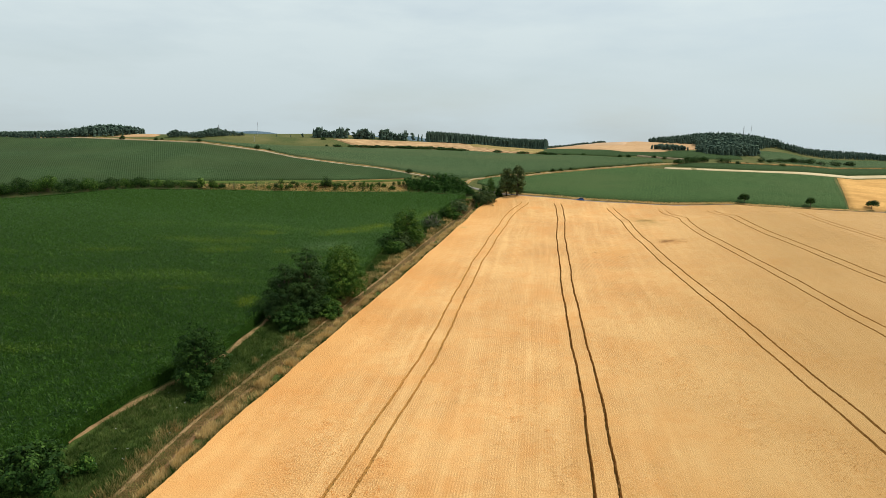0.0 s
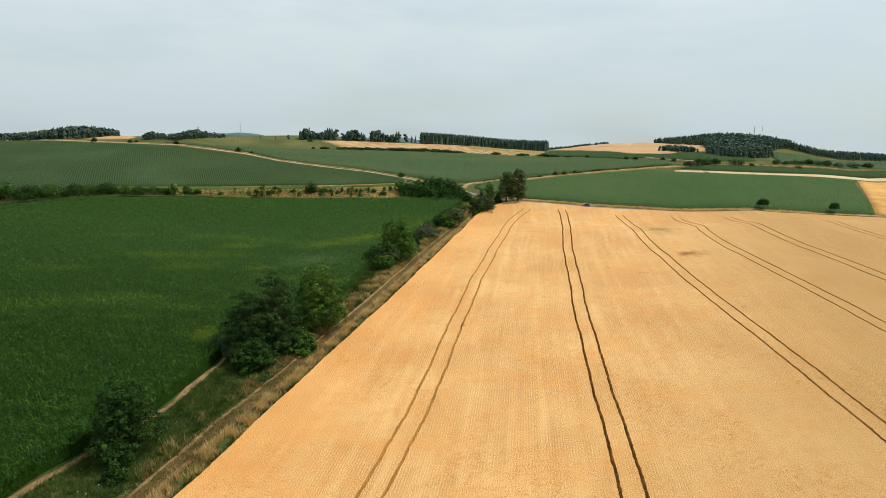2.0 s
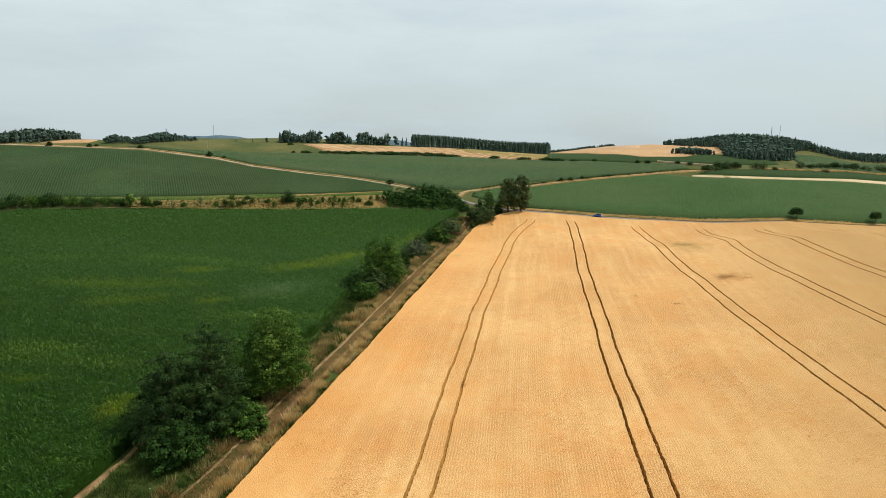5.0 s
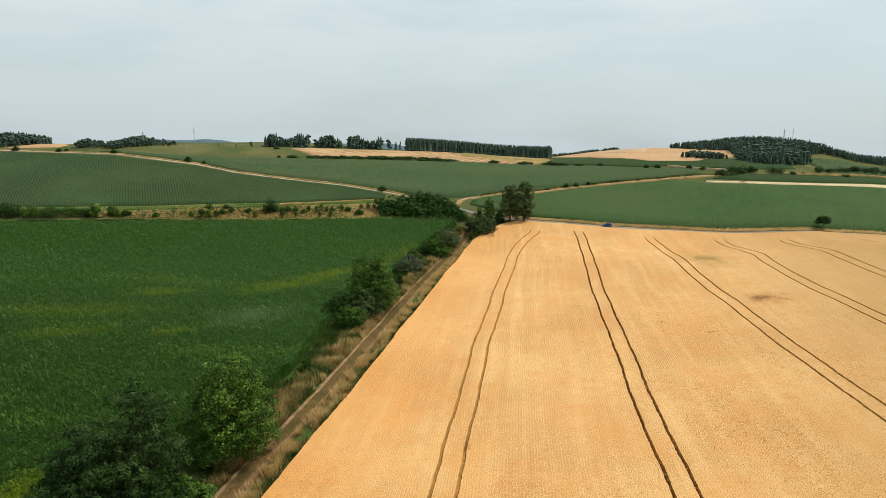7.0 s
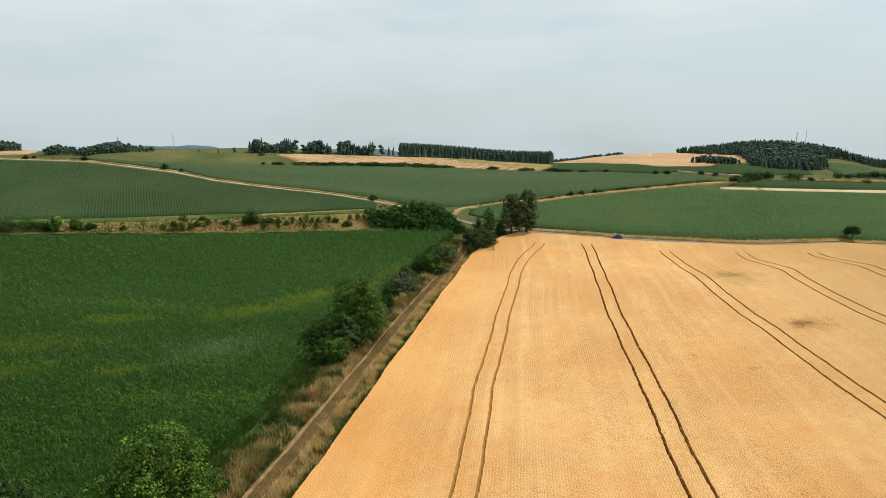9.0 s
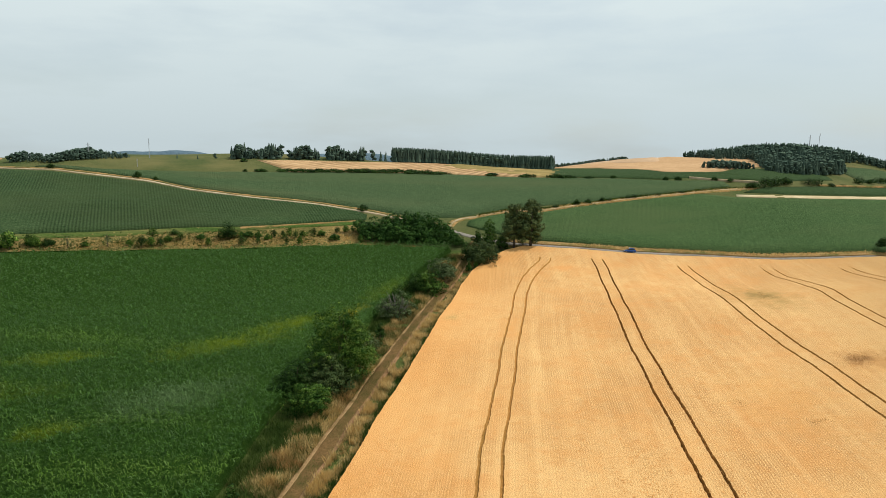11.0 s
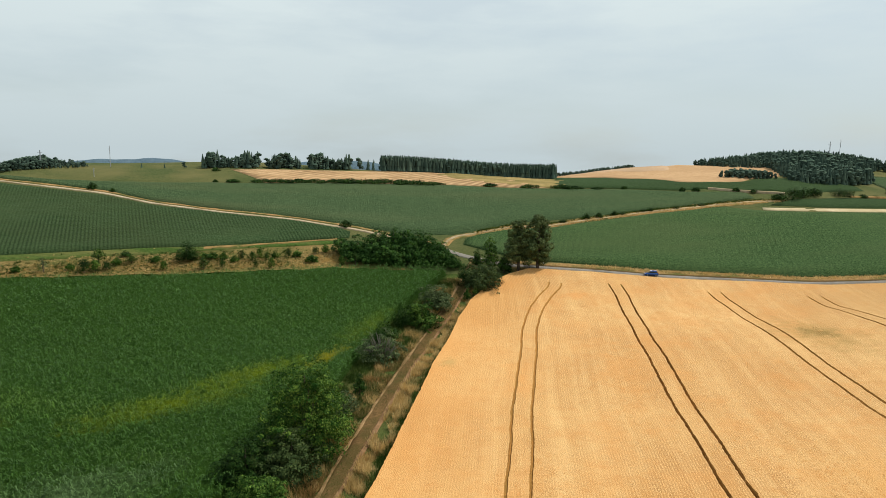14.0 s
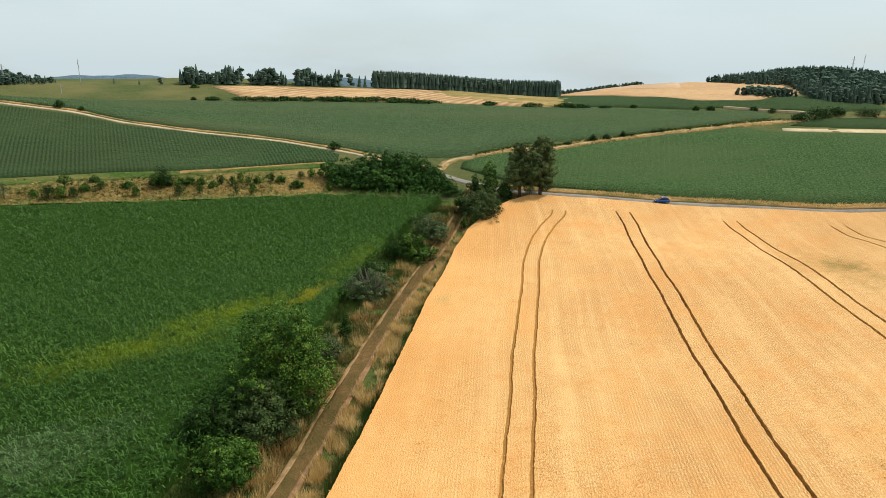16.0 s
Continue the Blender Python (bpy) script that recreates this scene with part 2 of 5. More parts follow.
# darker than the leaves above: shade between the plants is in this colour
M_CORN_FLOOR = soil_cover("corn_understorey", (0.007, 0.026, 0.003), (0.038, 0.088, 0.010), (0.026, 0.064, 0.008), 4.5, 0.09, 0.35, stains=CORN_STAINS_AND_SHEEN,
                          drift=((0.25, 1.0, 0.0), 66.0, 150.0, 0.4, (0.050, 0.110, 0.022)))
M_CORN_FAR = soil_cover("young_corn_rows", (0.024, 0.058, 0.022), (0.086, 0.130, 0.052), (0.058, 0.086, 0.034), 3.0, 0.035, 0.25, (1, 2.2, 1), 0.3, 0.9, (0.55, -0.42, 0.55))
M_BEET = soil_cover("beet_field", (0.026, 0.056, 0.022), (0.112, 0.166, 0.074), (0.092, 0.122, 0.054), 3.6, 0.045, 0.3, (0.5, 3.0, 1), 0.2)
M_GREEN_R = soil_cover("maize_field", (0.016, 0.054, 0.016), (0.118, 0.186, 0.068), (0.088, 0.132, 0.050), 4.2, 0.05, 0.3, (0.5, 2.0, 1), 0.0, 0.9, (0.9, 0.35, 0.10))
M_DEEP = soil_cover("deep_green_field", (0.028, 0.052, 0.020), (0.046, 0.076, 0.028), (0.040, 0.070, 0.026), 1.5, 0.04, 0.2)
M_STUBBLE = soil_cover("striped_stubble", (0.42, 0.26, 0.13), (0.56, 0.38, 0.21), (0.34, 0.21, 0.10), 1.2, 0.10, 0.1, (1, 3, 1), 0.5, 0.9, (2.1, 0.55, 0.75))
M_TAN = soil_cover("tan_grain_field", (0.40, 0.245, 0.125), (0.50, 0.325, 0.175), (0.34, 0.205, 0.105), 0.8, 0.05, 0.1)
M_PINK = soil_cover("pale_pink_grain", (0.42, 0.28, 0.17), (0.50, 0.345, 0.22), (0.38, 0.25, 0.145), 0.8, 0.05, 0.1)
M_CREAM = soil_cover("cream_stubble", (0.45, 0.36, 0.22), (0.54, 0.44, 0.28), (0.38, 0.30, 0.165), 1.0, 0.1, 0.05)
M_ORANGE = soil_cover("orange_grain_field", (0.50, 0.28, 0.09), (0.60, 0.35, 0.125), (0.42, 0.23, 0.075), 1.0, 0.08, 0.1, (1, 4, 1), 1.2)
M_OLIVE_FIELD = soil_cover("olive_stubble", (0.23, 0.17, 0.062), (0.32, 0.235, 0.095), (0.16, 0.13, 0.045), 1.0, 0.12)
M_ASPHALT = soil_cover("worn_asphalt", (0.19, 0.172, 0.146), (0.25, 0.228, 0.196), (0.14, 0.126, 0.106), 6.0, 0.4, 0.01)
M_RUT = soil_cover("weedy_rut_soil", (0.34, 0.165, 0.045), (0.16, 0.10, 0.026), (0.115, 0.110, 0.026), 4.0, 0.14, 0.05)
M_RUT_GOLD = soil_cover("trodden_straw_rut", (0.42, 0.20, 0.05), (0.28, 0.14, 0.038), (0.24, 0.15, 0.04), 4.0, 0.14, 0.05)
M_STALK = soil_cover("wheat_stalks", (0.44, 0.215, 0.056), (0.54, 0.28, 0.080), (0.32, 0.16, 0.042), 6.0, 0.3, 0.1)
M_WHEAT = wheat_material()
M_EAR = leaf_material("wheat_ears", (0.58, 0.315, 0.10), (0.85, 0.54, 0.22), 0.7, 0.45, ((0.62, 0.28, 0.07), 0.5, None, 0.0, 0.46, 0.66), ((1.0, -0.42, 0.0), -16.0, 20.0, 0.6, (0.47, 0.285, 0.095)), 0.95, WHEAT_STAINS)
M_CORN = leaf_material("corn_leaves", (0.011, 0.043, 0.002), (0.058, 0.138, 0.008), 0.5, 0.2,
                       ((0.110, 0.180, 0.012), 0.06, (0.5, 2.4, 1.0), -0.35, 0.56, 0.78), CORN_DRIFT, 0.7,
                       CORN_STAINS_AND_SHEEN, 0.13, 1.25)
M_LEAF = leaf_material("leaf_green", (0.016, 0.054, 0.006), (0.17, 0.27, 0.045), 0.55, 0.08, tips=1.9)
M_LEAF_DARK = leaf_material("leaf_dark", (0.010, 0.033, 0.005), (0.066, 0.124, 0.022), 0.6, 0.05, tips=1.5)
M_COPSE = leaf_material("copse_leaves", (0.014, 0.050, 0.008), (0.092, 0.178, 0.034), 0.6, 0.06, tips=1.5)
M_LEAF_LIGHT = leaf_material("leaf_light", (0.016, 0.060, 0.006), (0.245, 0.355, 0.058), 0.55, 0.08, tips=2.0)
M_LEAF_GREY = leaf_material("leaf_grey", (0.042, 0.074, 0.026), (0.19, 0.235, 0.10), 0.6, 0.15)
M_LEAF_GREY2 = leaf_material("leaf_grey_green", (0.040, 0.068, 0.021), (0.195, 0.235, 0.085), 0.6, 0.15)
M_LEAF_OLIVE = leaf_material("leaf_olive", (0.026, 0.050, 0.014), (0.120, 0.160, 0.050), 0.6, 0.15, tips=1.3)
M_NEEDLE = leaf_material("needles", (0.013, 0.036, 0.008), (0.062, 0.106, 0.026), 0.6, 0.04)
# paler and bluer than near leaves: distance haze painted into the foliage
M_WOOD_FAR = leaf_material("hazy_woodland_foliage", (0.046, 0.074, 0.057), (0.094, 0.130, 0.090), 0.9, 0.0, None, None, 0.9, (), 0.0)
M_BARK = soil_cover("bark", (0.07, 0.055, 0.042), (0.13, 0.105, 0.08), (0.05, 0.04, 0.03), 8.0, 1.0, 0.03)
M_TWIG = soil_cover("bare_twigs", (0.26, 0.235, 0.20), (0.36, 0.33, 0.29), (0.18, 0.16, 0.13), 9.0, 2.0, 0.01)
M_STRAW = leaf_material("dry_grass_blades", (0.50, 0.34, 0.125), (0.88, 0.69, 0.35), 0.7, 0.5, ((0.56, 0.37, 0.13), 0.8, None, 0.0, 0.5, 0.65), None, 0.9)
M_RUSSET = leaf_material("russet_grass_blades", (0.20, 0.165, 0.055), (0.54, 0.40, 0.17), 0.7, 0.4, ((0.36, 0.19, 0.07), 0.5, None, 0.0, 0.50, 0.68), None, 0.9)
M_WEED = leaf_material("green_grass_blades", (0.036, 0.074, 0.012), (0.135, 0.175, 0.044), 0.6, 0.4)
M_FLOWER = leaf_material("white_umbels", (0.62, 0.62, 0.55), (0.80, 0.80, 0.74), 0.7, 0.2)
M_STEEL = plain("galvanised_steel", (0.42, 0.43, 0.44), 0.5, 0.6)
M_PAINT = plain("blue_car_paint", (0.02, 0.07, 0.24), 0.25, 0.2)
M_GLASS = plain("dark_car_glass", (0.02, 0.025, 0.03), 0.08)
M_TYRE = plain("tyre_rubber", (0.025, 0.025, 0.025), 0.8)
M_LAMP = plain("lamp_glass", (0.7, 0.7, 0.68), 0.15)
M_TAIL = plain("red_lamp_glass", (0.4, 0.02, 0.02), 0.2)
M_WHITE = plain("white_plastic", (0.75, 0.75, 0.73), 0.4)
# bluish base colour holds the haze of distance over the ridges
M_HILL = soil_cover("haze_blue_forest", (0.09, 0.14, 0.18), (0.12, 0.17, 0.21), (0.10, 0.15, 0.18), 0.3, 0.03, 0.5)


# ---------------------------------------------------------------- terrain
RISE_Y = np.array([142.5, 160, 177.5, 196, 215, 237.5, 265, 300])
RISE = np.array([[0, 0.9, 5.0, 10.0, 14.6, 15.2, 14.0, 14.0],
                 [0, -2.3, -2.4, -1.9, -2.0, -2.2, -1.4, -1.4],
                 [0, -0.2, -0.5, -1.4, -1.7, -2.1, -2.1, -2.1]])
MOUNDS = [(-38, 250, 3.4, 34, 24), (120, 252, 7.0, 38, 26), (66, 258, 1.6, 16, 16), (-123, 230, 1.2, 14, 16), (174, 252, 4.4, 30, 24), (131, 249, 2.4, 14, 18), (8, 246, 1.3, 20, 18)]


def hermite(y, k, v):
    i = np.clip(np.searchsorted(k, y) - 1, 0, len(k) - 2)
    m = np.gradient(v, k)
    m[0] = m[-1] = 0
    h = k[i + 1] - k[i]
    u = np.clip((y - k[i]) / h, 0, 1)
    return (2*u**3 - 3*u**2 + 1)*v[i] + (u**3 - 2*u**2 + u)*h*m[i] + (-2*u**3 + 3*u**2)*v[i + 1] + (u**3 - u**2)*h*m[i + 1]


def ground_z(x, y):
    """Height of the bare ground: a gentle field, then slopes that rise to wooded hills."""
    x, y = np.atleast_1d(np.asarray(x, float)), np.atleast_1d(np.asarray(y, float))
    xc, yy = np.clip(x, -80, 80), np.clip(y, -40, 187) - 112.5
    z = 0.26 + .0184*xc + .022*yy + .000108*yy**2 + .00068*xc**2
    u = np.clip(x, -138, 138) / 75
    for k in range(3):
        z = z + hermite(y, RISE_Y, RISE[k]) * u**k
    for gx, gy, a, sx, sy in MOUNDS:
        z = z + a*np.exp(-((x - gx)/sx)**2 - ((y - gy)/sy)**2)
    return z - 0.06*np.maximum(y - 270, 0) - 0.03*np.maximum(np.abs(x) - 190, 0)


def gz(x, y):
    return float(ground_z(x, y)[0])


# ---------------------------------------------------------------- mesh tools
def mesh_np(name, v, f, uv=None, smooth=False):
    """A mesh from arrays of corners and of equal-sided faces."""
    v, f = np.asarray(v, np.float32), np.asarray(f, np.int32)
    me = bpy.data.meshes.new(name)
    me.vertices.add(len(v))
    me.vertices.foreach_set("co", v.ravel())
    me.loops.add(f.size)
    me.loops.foreach_set("vertex_index", f.ravel())
    me.polygons.add(len(f))
    me.polygons.foreach_set("loop_start", np.arange(0, f.size, f.shape[1], dtype=np.int32))
    me.update(calc_edges=True)
    me.polygons.foreach_set("use_smooth", np.full(len(f), smooth, bool))
    if uv is not None:
        layer = me.uv_layers.new(name="UVMap")
        layer.data.foreach_set("uv", np.asarray(uv, np.float32)[f.ravel()].ravel())
    return me


def join(parts):
    vs, fs, k = [], [], 0
    for v, f in parts:
        vs.append(v)
        fs.append(np.asarray(f) + k)
        k += len(v)
    return np.concatenate(vs), np.concatenate(fs)


def grid_faces(nu, nv):
    i = np.arange(nu * nv).reshape(nu, nv)
    return np.stack([i[:-1, :-1], i[1:, :-1], i[1:, 1:], i[:-1, 1:]], -1).reshape(-1, 4)


def obj(name, me, material, parent=None, label=""):
    ob = new(name, me)
    me.materials.append(material) if not len(me.materials) else None
    if parent:
        ob.parent = parent
    if label:
        ob["label"] = label
    return ob


def along(pts, n):
    """n points evenly spaced by their number along a polyline, smoothed a little."""
    pts = np.array(pts, float)
    d = np.concatenate([[0], np.cumsum(np.hypot(*np.diff(pts, axis=0).T))])
    s = np.linspace(0, d[-1], n)
    return np.stack([np.interp(s, d, pts[:, 0]), np.interp(s, d, pts[:, 1])], 1)


def field(name, lower, upper, lift, material, label, category="field", cell=2.5, rough=0.08):
    """A crop as a sheet at its own height over the ground, with sides that reach down to the soil."""
    lower, upper = np.array(lower, float), np.array(upper, float)
    span = max(np.hypot(*np.diff(lower, axis=0).T).sum(), np.hypot(*np.diff(upper, axis=0).T).sum())
    nu = max(4, int(span / cell))
    a, b = along(lower, nu), along(upper, nu)
    nv = max(4, int(np.hypot(*(b - a).T).max() / cell))
    t = np.linspace(0, 1, nv)[None, :, None]
    q = a[:, None] * (1 - t) + b[:, None] * t
    rng = np.random.RandomState(len(name))
    z = ground_z(q[..., 0].ravel(), q[..., 1].ravel()).reshape(nu, nv)
    thin = np.ones(z.shape)
    thin[[0, -1]] = thin[:, [0, -1]] = 0.3
    top = z + lift * thin + rng.uniform(-rough, rough, z.shape) * thin
    q = np.pad(q, ((1, 1), (1, 1), (0, 0)), "edge")
    zz = np.pad(top, 1, "edge")
    low = np.pad(z - 0.2, 1, "edge")
    edge = np.ones(zz.shape, bool)
    edge[1:-1, 1:-1] = False
    zz[edge] = low[edge]
    v = np.concatenate([q, zz[..., None]], -1).reshape(-1, 3)
    ob = obj(name, mesh_np(name, v, grid_faces(nu + 2, nv + 2), smooth=True), material)
    return tagged(ob, label, category, kind="structure")


def ribbon(name, pts, width, lift, material, label, category="path", crown=0.0, step=1.0, rag=0.25):
    """A strip of road or path that follows a line over the ground, a little proud of it."""
    n = max(4, int(np.hypot(*np.diff(np.array(pts, float), axis=0).T).sum() / step))
    p = along(pts, n)
    k = np.array([1, 2, 3, 2, 1]) / 9
    for c in range(2):
        p[2:-2, c] = np.convolve(p[:, c], k, "valid")
    d = np.gradient(p, axis=0)
    nrm = np.stack([-d[:, 1], d[:, 0]], 1) / np.hypot(*d.T)[:, None]
    off = np.array([-0.5, -0.5, -0.25, 0, 0.25, 0.5, 0.5])
    rng = np.random.RandomState(len(pts) + len(name))
    wob = 1 + rag * np.convolve(rng.uniform(-1, 1, n + 4), np.ones(5) / 5, "valid")
    p = p + nrm * (width * 0.5 * rag * np.convolve(rng.uniform(-1, 1, n + 8), np.ones(9) / 4, "valid"))[:, None]
    q = p[:, None] + nrm[:, None] * (off[None, :, None] * width * wob[:, None, None])
    z = ground_z(q[..., 0].ravel(), q[..., 1].ravel()).reshape(q.shape[:2]) + lift
    z += crown * (1 - (2 * off) ** 2)
    z[:, 0] -= lift + 0.15
    z[:, -1] -= lift + 0.15
    v = np.concatenate([q, z[..., None]], -1).reshape(-1, 3)
    ob = obj(name, mesh_np(name, v, grid_faces(n, 7), smooth=True), material)
    return tagged(ob, label, category, kind="structure")


def scatter(name, kinds, pos, size, material, label, category, spin=None, lean=0.15, seed=1):
    """Many small plants joined into one mesh: copies of a few templates at pos, each turned, leaned and sized on its own."""
    rng = np.random.RandomState(seed)
    pick = rng.randint(0, len(kinds), len(pos))
    out = []
    for k, (tv, tf) in enumerate(kinds):
        sel = np.where(pick == k)[0]
        n = len(sel)
        if not n:
            continue
        a = rng.uniform(0, 2 * np.pi, n) if spin is None else spin[sel]
        v = np.asarray(tv, float)[None] * size[sel].reshape(n, 1, -1)
        c, s = np.cos(a)[:, None], np.sin(a)[:, None]
        x, y, z = v[..., 0] * c - v[..., 1] * s, v[..., 0] * s + v[..., 1] * c, v[..., 2]
        lx, ly = rng.normal(0, lean, (n, 1)), rng.normal(0, lean, (n, 1))
        w = np.stack([x + lx * z, y + ly * z, z], -1) + pos[sel][:, None]
        f = (np.asarray(tf)[None] + (np.arange(n) * len(tv))[:, None, None]).reshape(-1, len(tf[0]))
        out.append((w.reshape(-1, 3), f))
    ob = obj(name, mesh_np(name, *join(out)), material)
    return tagged(ob, label, category, kind="stuff")


def on_ground(xy, lift=0.0):
    return np.column_stack([xy, ground_z(xy[:, 0], xy[:, 1]) + lift])


# ---------------------------------------------------------------- ground sheet
def ground_axis(dense_lo, dense_hi, step, far_lo, far_hi):
    mid = np.arange(dense_lo, dense_hi + step, step)
    lo = dense_lo - np.geomspace(step, dense_lo - far_lo, 16)[::-1]
    hi = mid[-1] + np.geomspace(step, far_hi - mid[-1], 16)
    return np.concatenate([lo, mid, hi])


gx, gy = ground_axis(-160, 160, 2.0, -2600, 2600), ground_axis(-60, 300, 2.0, -1500, 4000)
GX, GY = np.meshgrid(gx, gy, indexing="ij")
gv = np.column_stack([GX.ravel(), GY.ravel(), ground_z(GX.ravel(), GY.ravel())])
ground = obj("ground", mesh_np("ground", gv, grid_faces(len(gx), len(gy)), smooth=True), M_MEADOW)
tagged(ground, "rolling farmland with olive and sun-bleached meadow grass", "ground", kind="structure")

# ---------------------------------------------------------------- wheat field
WHEAT_EDGE = np.array([(-34, -40), (-17.6, 48.9), (-14.6, 63), (-10.1, 83), (-6.3, 98.7), (-2.5, 116), (0.9, 130), (2.2, 136), (4.4, 145),
                       (6.7, 153), (8.2, 158.5), (10.2, 163.5), (13.4, 168), (17.0, 171), (24, 174.5)])
ROAD = [(6.5, 183.2), (9.3, 180.8), (12.3, 179.3), (17.5, 176.8), (30.3, 174.6), (41.4, 172.1), (52.5, 170.1), (62.8, 167.8), (82, 166.0),
        (97, 166.2), (115, 167.5), (135, 169.5), (190, 174)]
TRAMS = [
    [(-40, -24), (39, -6.6), (57, -2.6), (65.5, -0.8), (73.9, 0.8), (89, 3.2), (96.6, 4.7), (103, 5.9), (110, 7.0), (118.2, 8.75), (123, 9.9), (129.2, 11.2), (135.3, 12.5), (142.5, 14.2),
     (149, 15.7), (156, 17.4), (160, 18.8), (164, 20.8), (169, 23.5)],
    [(-40, 1.5), (39, 12.4), (58, 15.4), (73.5, 17.5), (88, 19.55), (95.6, 20.7), (102, 21.8), (109, 22.9), (116.8, 24.15), (121, 24.85), (127.5, 25.9), (133.4, 26.7), (140.5, 28.15), (148, 29.6),
     (155, 31.0), (161, 31.8), (168, 32.4)],
    [(-40, 27.65), (42, 35.75), (72.6, 38.45), (92, 39.75), (106, 40.65), (114.5, 41.45), (122, 42.15), (130, 42.65), (136.6, 43.45), (144, 44.35), (151, 45.55), (157, 46.25), (163, 46.55), (167, 46.25)],
    [(-40, 44), (42, 50.5), (90, 54.3), (117, 55.8), (127, 56.0), (138, 57.0), (145, 57.8), (154, 59.8), (161, 60.1), (164, 59.4)],
    [(-40, 59), (42, 64), (100, 67.2), (133, 68.5), (141, 69.0), (152, 70.4), (160, 71.4)],
    [(-40, 75), (42, 80), (100, 83), (140, 85), (160, 87)],
]
GAUGE, RUT, CROP = 0.90, 0.085, 0.9
DEPTH = (-0.14, -0.40, -0.15, -0.11, -0.10, -0.10)


def tram_x(k, y):
    t = np.array(TRAMS[k])
    wob = 0.05*np.sin(y*0.23 + k*1.7) + 0.035*np.sin(y*0.61 + k) + 0.018*np.sin(y*1.7 + 3*k)
    return hermite(y, t[:, 0].astype(float), t[:, 1].astype(float)) + wob


def edge_x(y):
    return np.interp(y, WHEAT_EDGE[:, 1], WHEAT_EDGE[:, 0]) + 0.05*np.sin(y*0.47) + 0.02*np.sin(y*1.3)


def road_y(x):
    r = np.array(ROAD[3:])
    return np.interp(x, r[:, 0], r[:, 1])


def wheat_field():
    ny = 760
    v = np.linspace(0, 1, ny)
    y0, y1 = -40.0, road_y(30.0) - 1.7
    ys = y0 + (y1 - y0) * v
    cols, owner, ragged = [], [], np.random.RandomState(6)
    left = edge_x(ys) + 0.02 * ragged.normal(size=ny)
    cols.append((left - 0.05, -1.0))
    cols.append((left, 0.0))
    prev = left
    for k in range(len(TRAMS)):
        c = tram_x(k, ys)
        for side in (-1, 1):
            r = c + side * GAUGE
            n = 7 if side < 0 else 3
            for i in range(1, n):
                cols.append((prev + (r - RUT - 0.12 - prev) * i / n, 0.0))
            jag = [0.020 * ragged.normal(size=ny) for _ in range(2)]
            cols += [(r - RUT - 0.05 + jag[0], 0.0), (r - RUT + 0.02 + 0.7 * jag[0], DEPTH[k]), (r + RUT - 0.02 + 0.7 * jag[1], DEPTH[k]), (r + RUT + 0.05 + jag[1], 0.0)]
            prev = r + RUT + 0.04
            owner += [k] * (len(cols) - len(owner))
    for i in range(1, 18):
        cols.append((prev + (200 - prev) * i / 17, 0.0))
    X = np.stack([c[0] for c in cols])
    sink = np.array([c[1] for c in cols])[:, None] * np.ones(ny)[None]
    # the far end of every strip follows the road
    top = road_y(X[:, -1]) - 1.7
    Y = np.repeat(ys[None], len(cols), 0)
    fade = np.clip((Y - 120) / (y1 - 120), 0, 1)
    Y = Y + fade * (top - y1)[:, None]
    end = np.clip((top[:, None] - 3.5 - Y) / 2.0, 0, 1)
    sink[2:] *= end[2:]
    Z = ground_z(X.ravel(), Y.ravel()).reshape(X.shape) + CROP + sink + 0.03*np.sin(0.31*X + 0.17*Y) + 0.02*np.sin(0.9*X - 0.4*Y)
    Z[:, -1] -= CROP * 0.9
    base = hermite(ys, *np.array(TRAMS[1], float).T)
    uv = np.column_stack([(X - base[None]).ravel(), Y.ravel()])
    ob = obj("wheat_field", mesh_np("wheat_field", np.column_stack([X.ravel(), Y.ravel(), Z.ravel()]), grid_faces(*X.shape), uv), M_WHEAT)
    ob.data.materials.append(M_RUT)
    ob.data.materials.append(M_STALK)
    ob.data.materials.append(M_RUT_GOLD)
    low = sink < -0.07
    which = np.where(low[:-1, :-1] & low[1:, :-1], 1, np.where(low[:-1, :-1] | low[1:, :-1], 2, 0))
    tram = np.array(owner + [9] * (len(cols) - len(owner)))[:-1, None]
    which = np.where((which == 1) & (tram != 1), 3, which)
    ob.data.polygons.foreach_set("material_index", which.astype(np.int32).ravel())
    tagged(ob, "ripe golden wheat field with paired tractor tramlines", "wheat field", kind="structure")


wheat_field()

# ---------------------------------------------------------------- other fields
CORN_EDGE = np.array([(-33, -40), (-29.6, 48.8), (-28.5, 54.8), (-26.5, 59.7), (-24.6, 65.5), (-23.6, 74), (-22.8, 84), (-16.4, 96.5),
                      (-13.4, 104), (-12.2, 118), (-10.2, 128), (-7.4, 136.5), (-5.9, 141), (-5.0, 145.5), (-4.0, 149.5), (-2.4, 155), (-0.4, 161), (2.4, 166), (5.0, 169.7), (7.5, 174)])
CORN_TOP = [(-260, 96), (-170, 124), (-130, 137), (-97, 149.6), (-76, 157.2), (-60, 162.6), (-52, 164.8), (-44, 166.6), (-35, 168.3), (-26, 170.0), (-16.5, 171.8), (-7, 173.4), (4.2, 173.8), (7.0, 173.8)]
CORN_LOW = [(-260, -40), (-150, -40), (-33, -40)]


def corn_edge(y):
    return np.interp(y, CORN_EDGE[:, 1], CORN_EDGE[:, 0])


def corn_top(x):
    c = np.array(CORN_TOP)
    return np.interp(x, c[:, 0], c[:, 1])


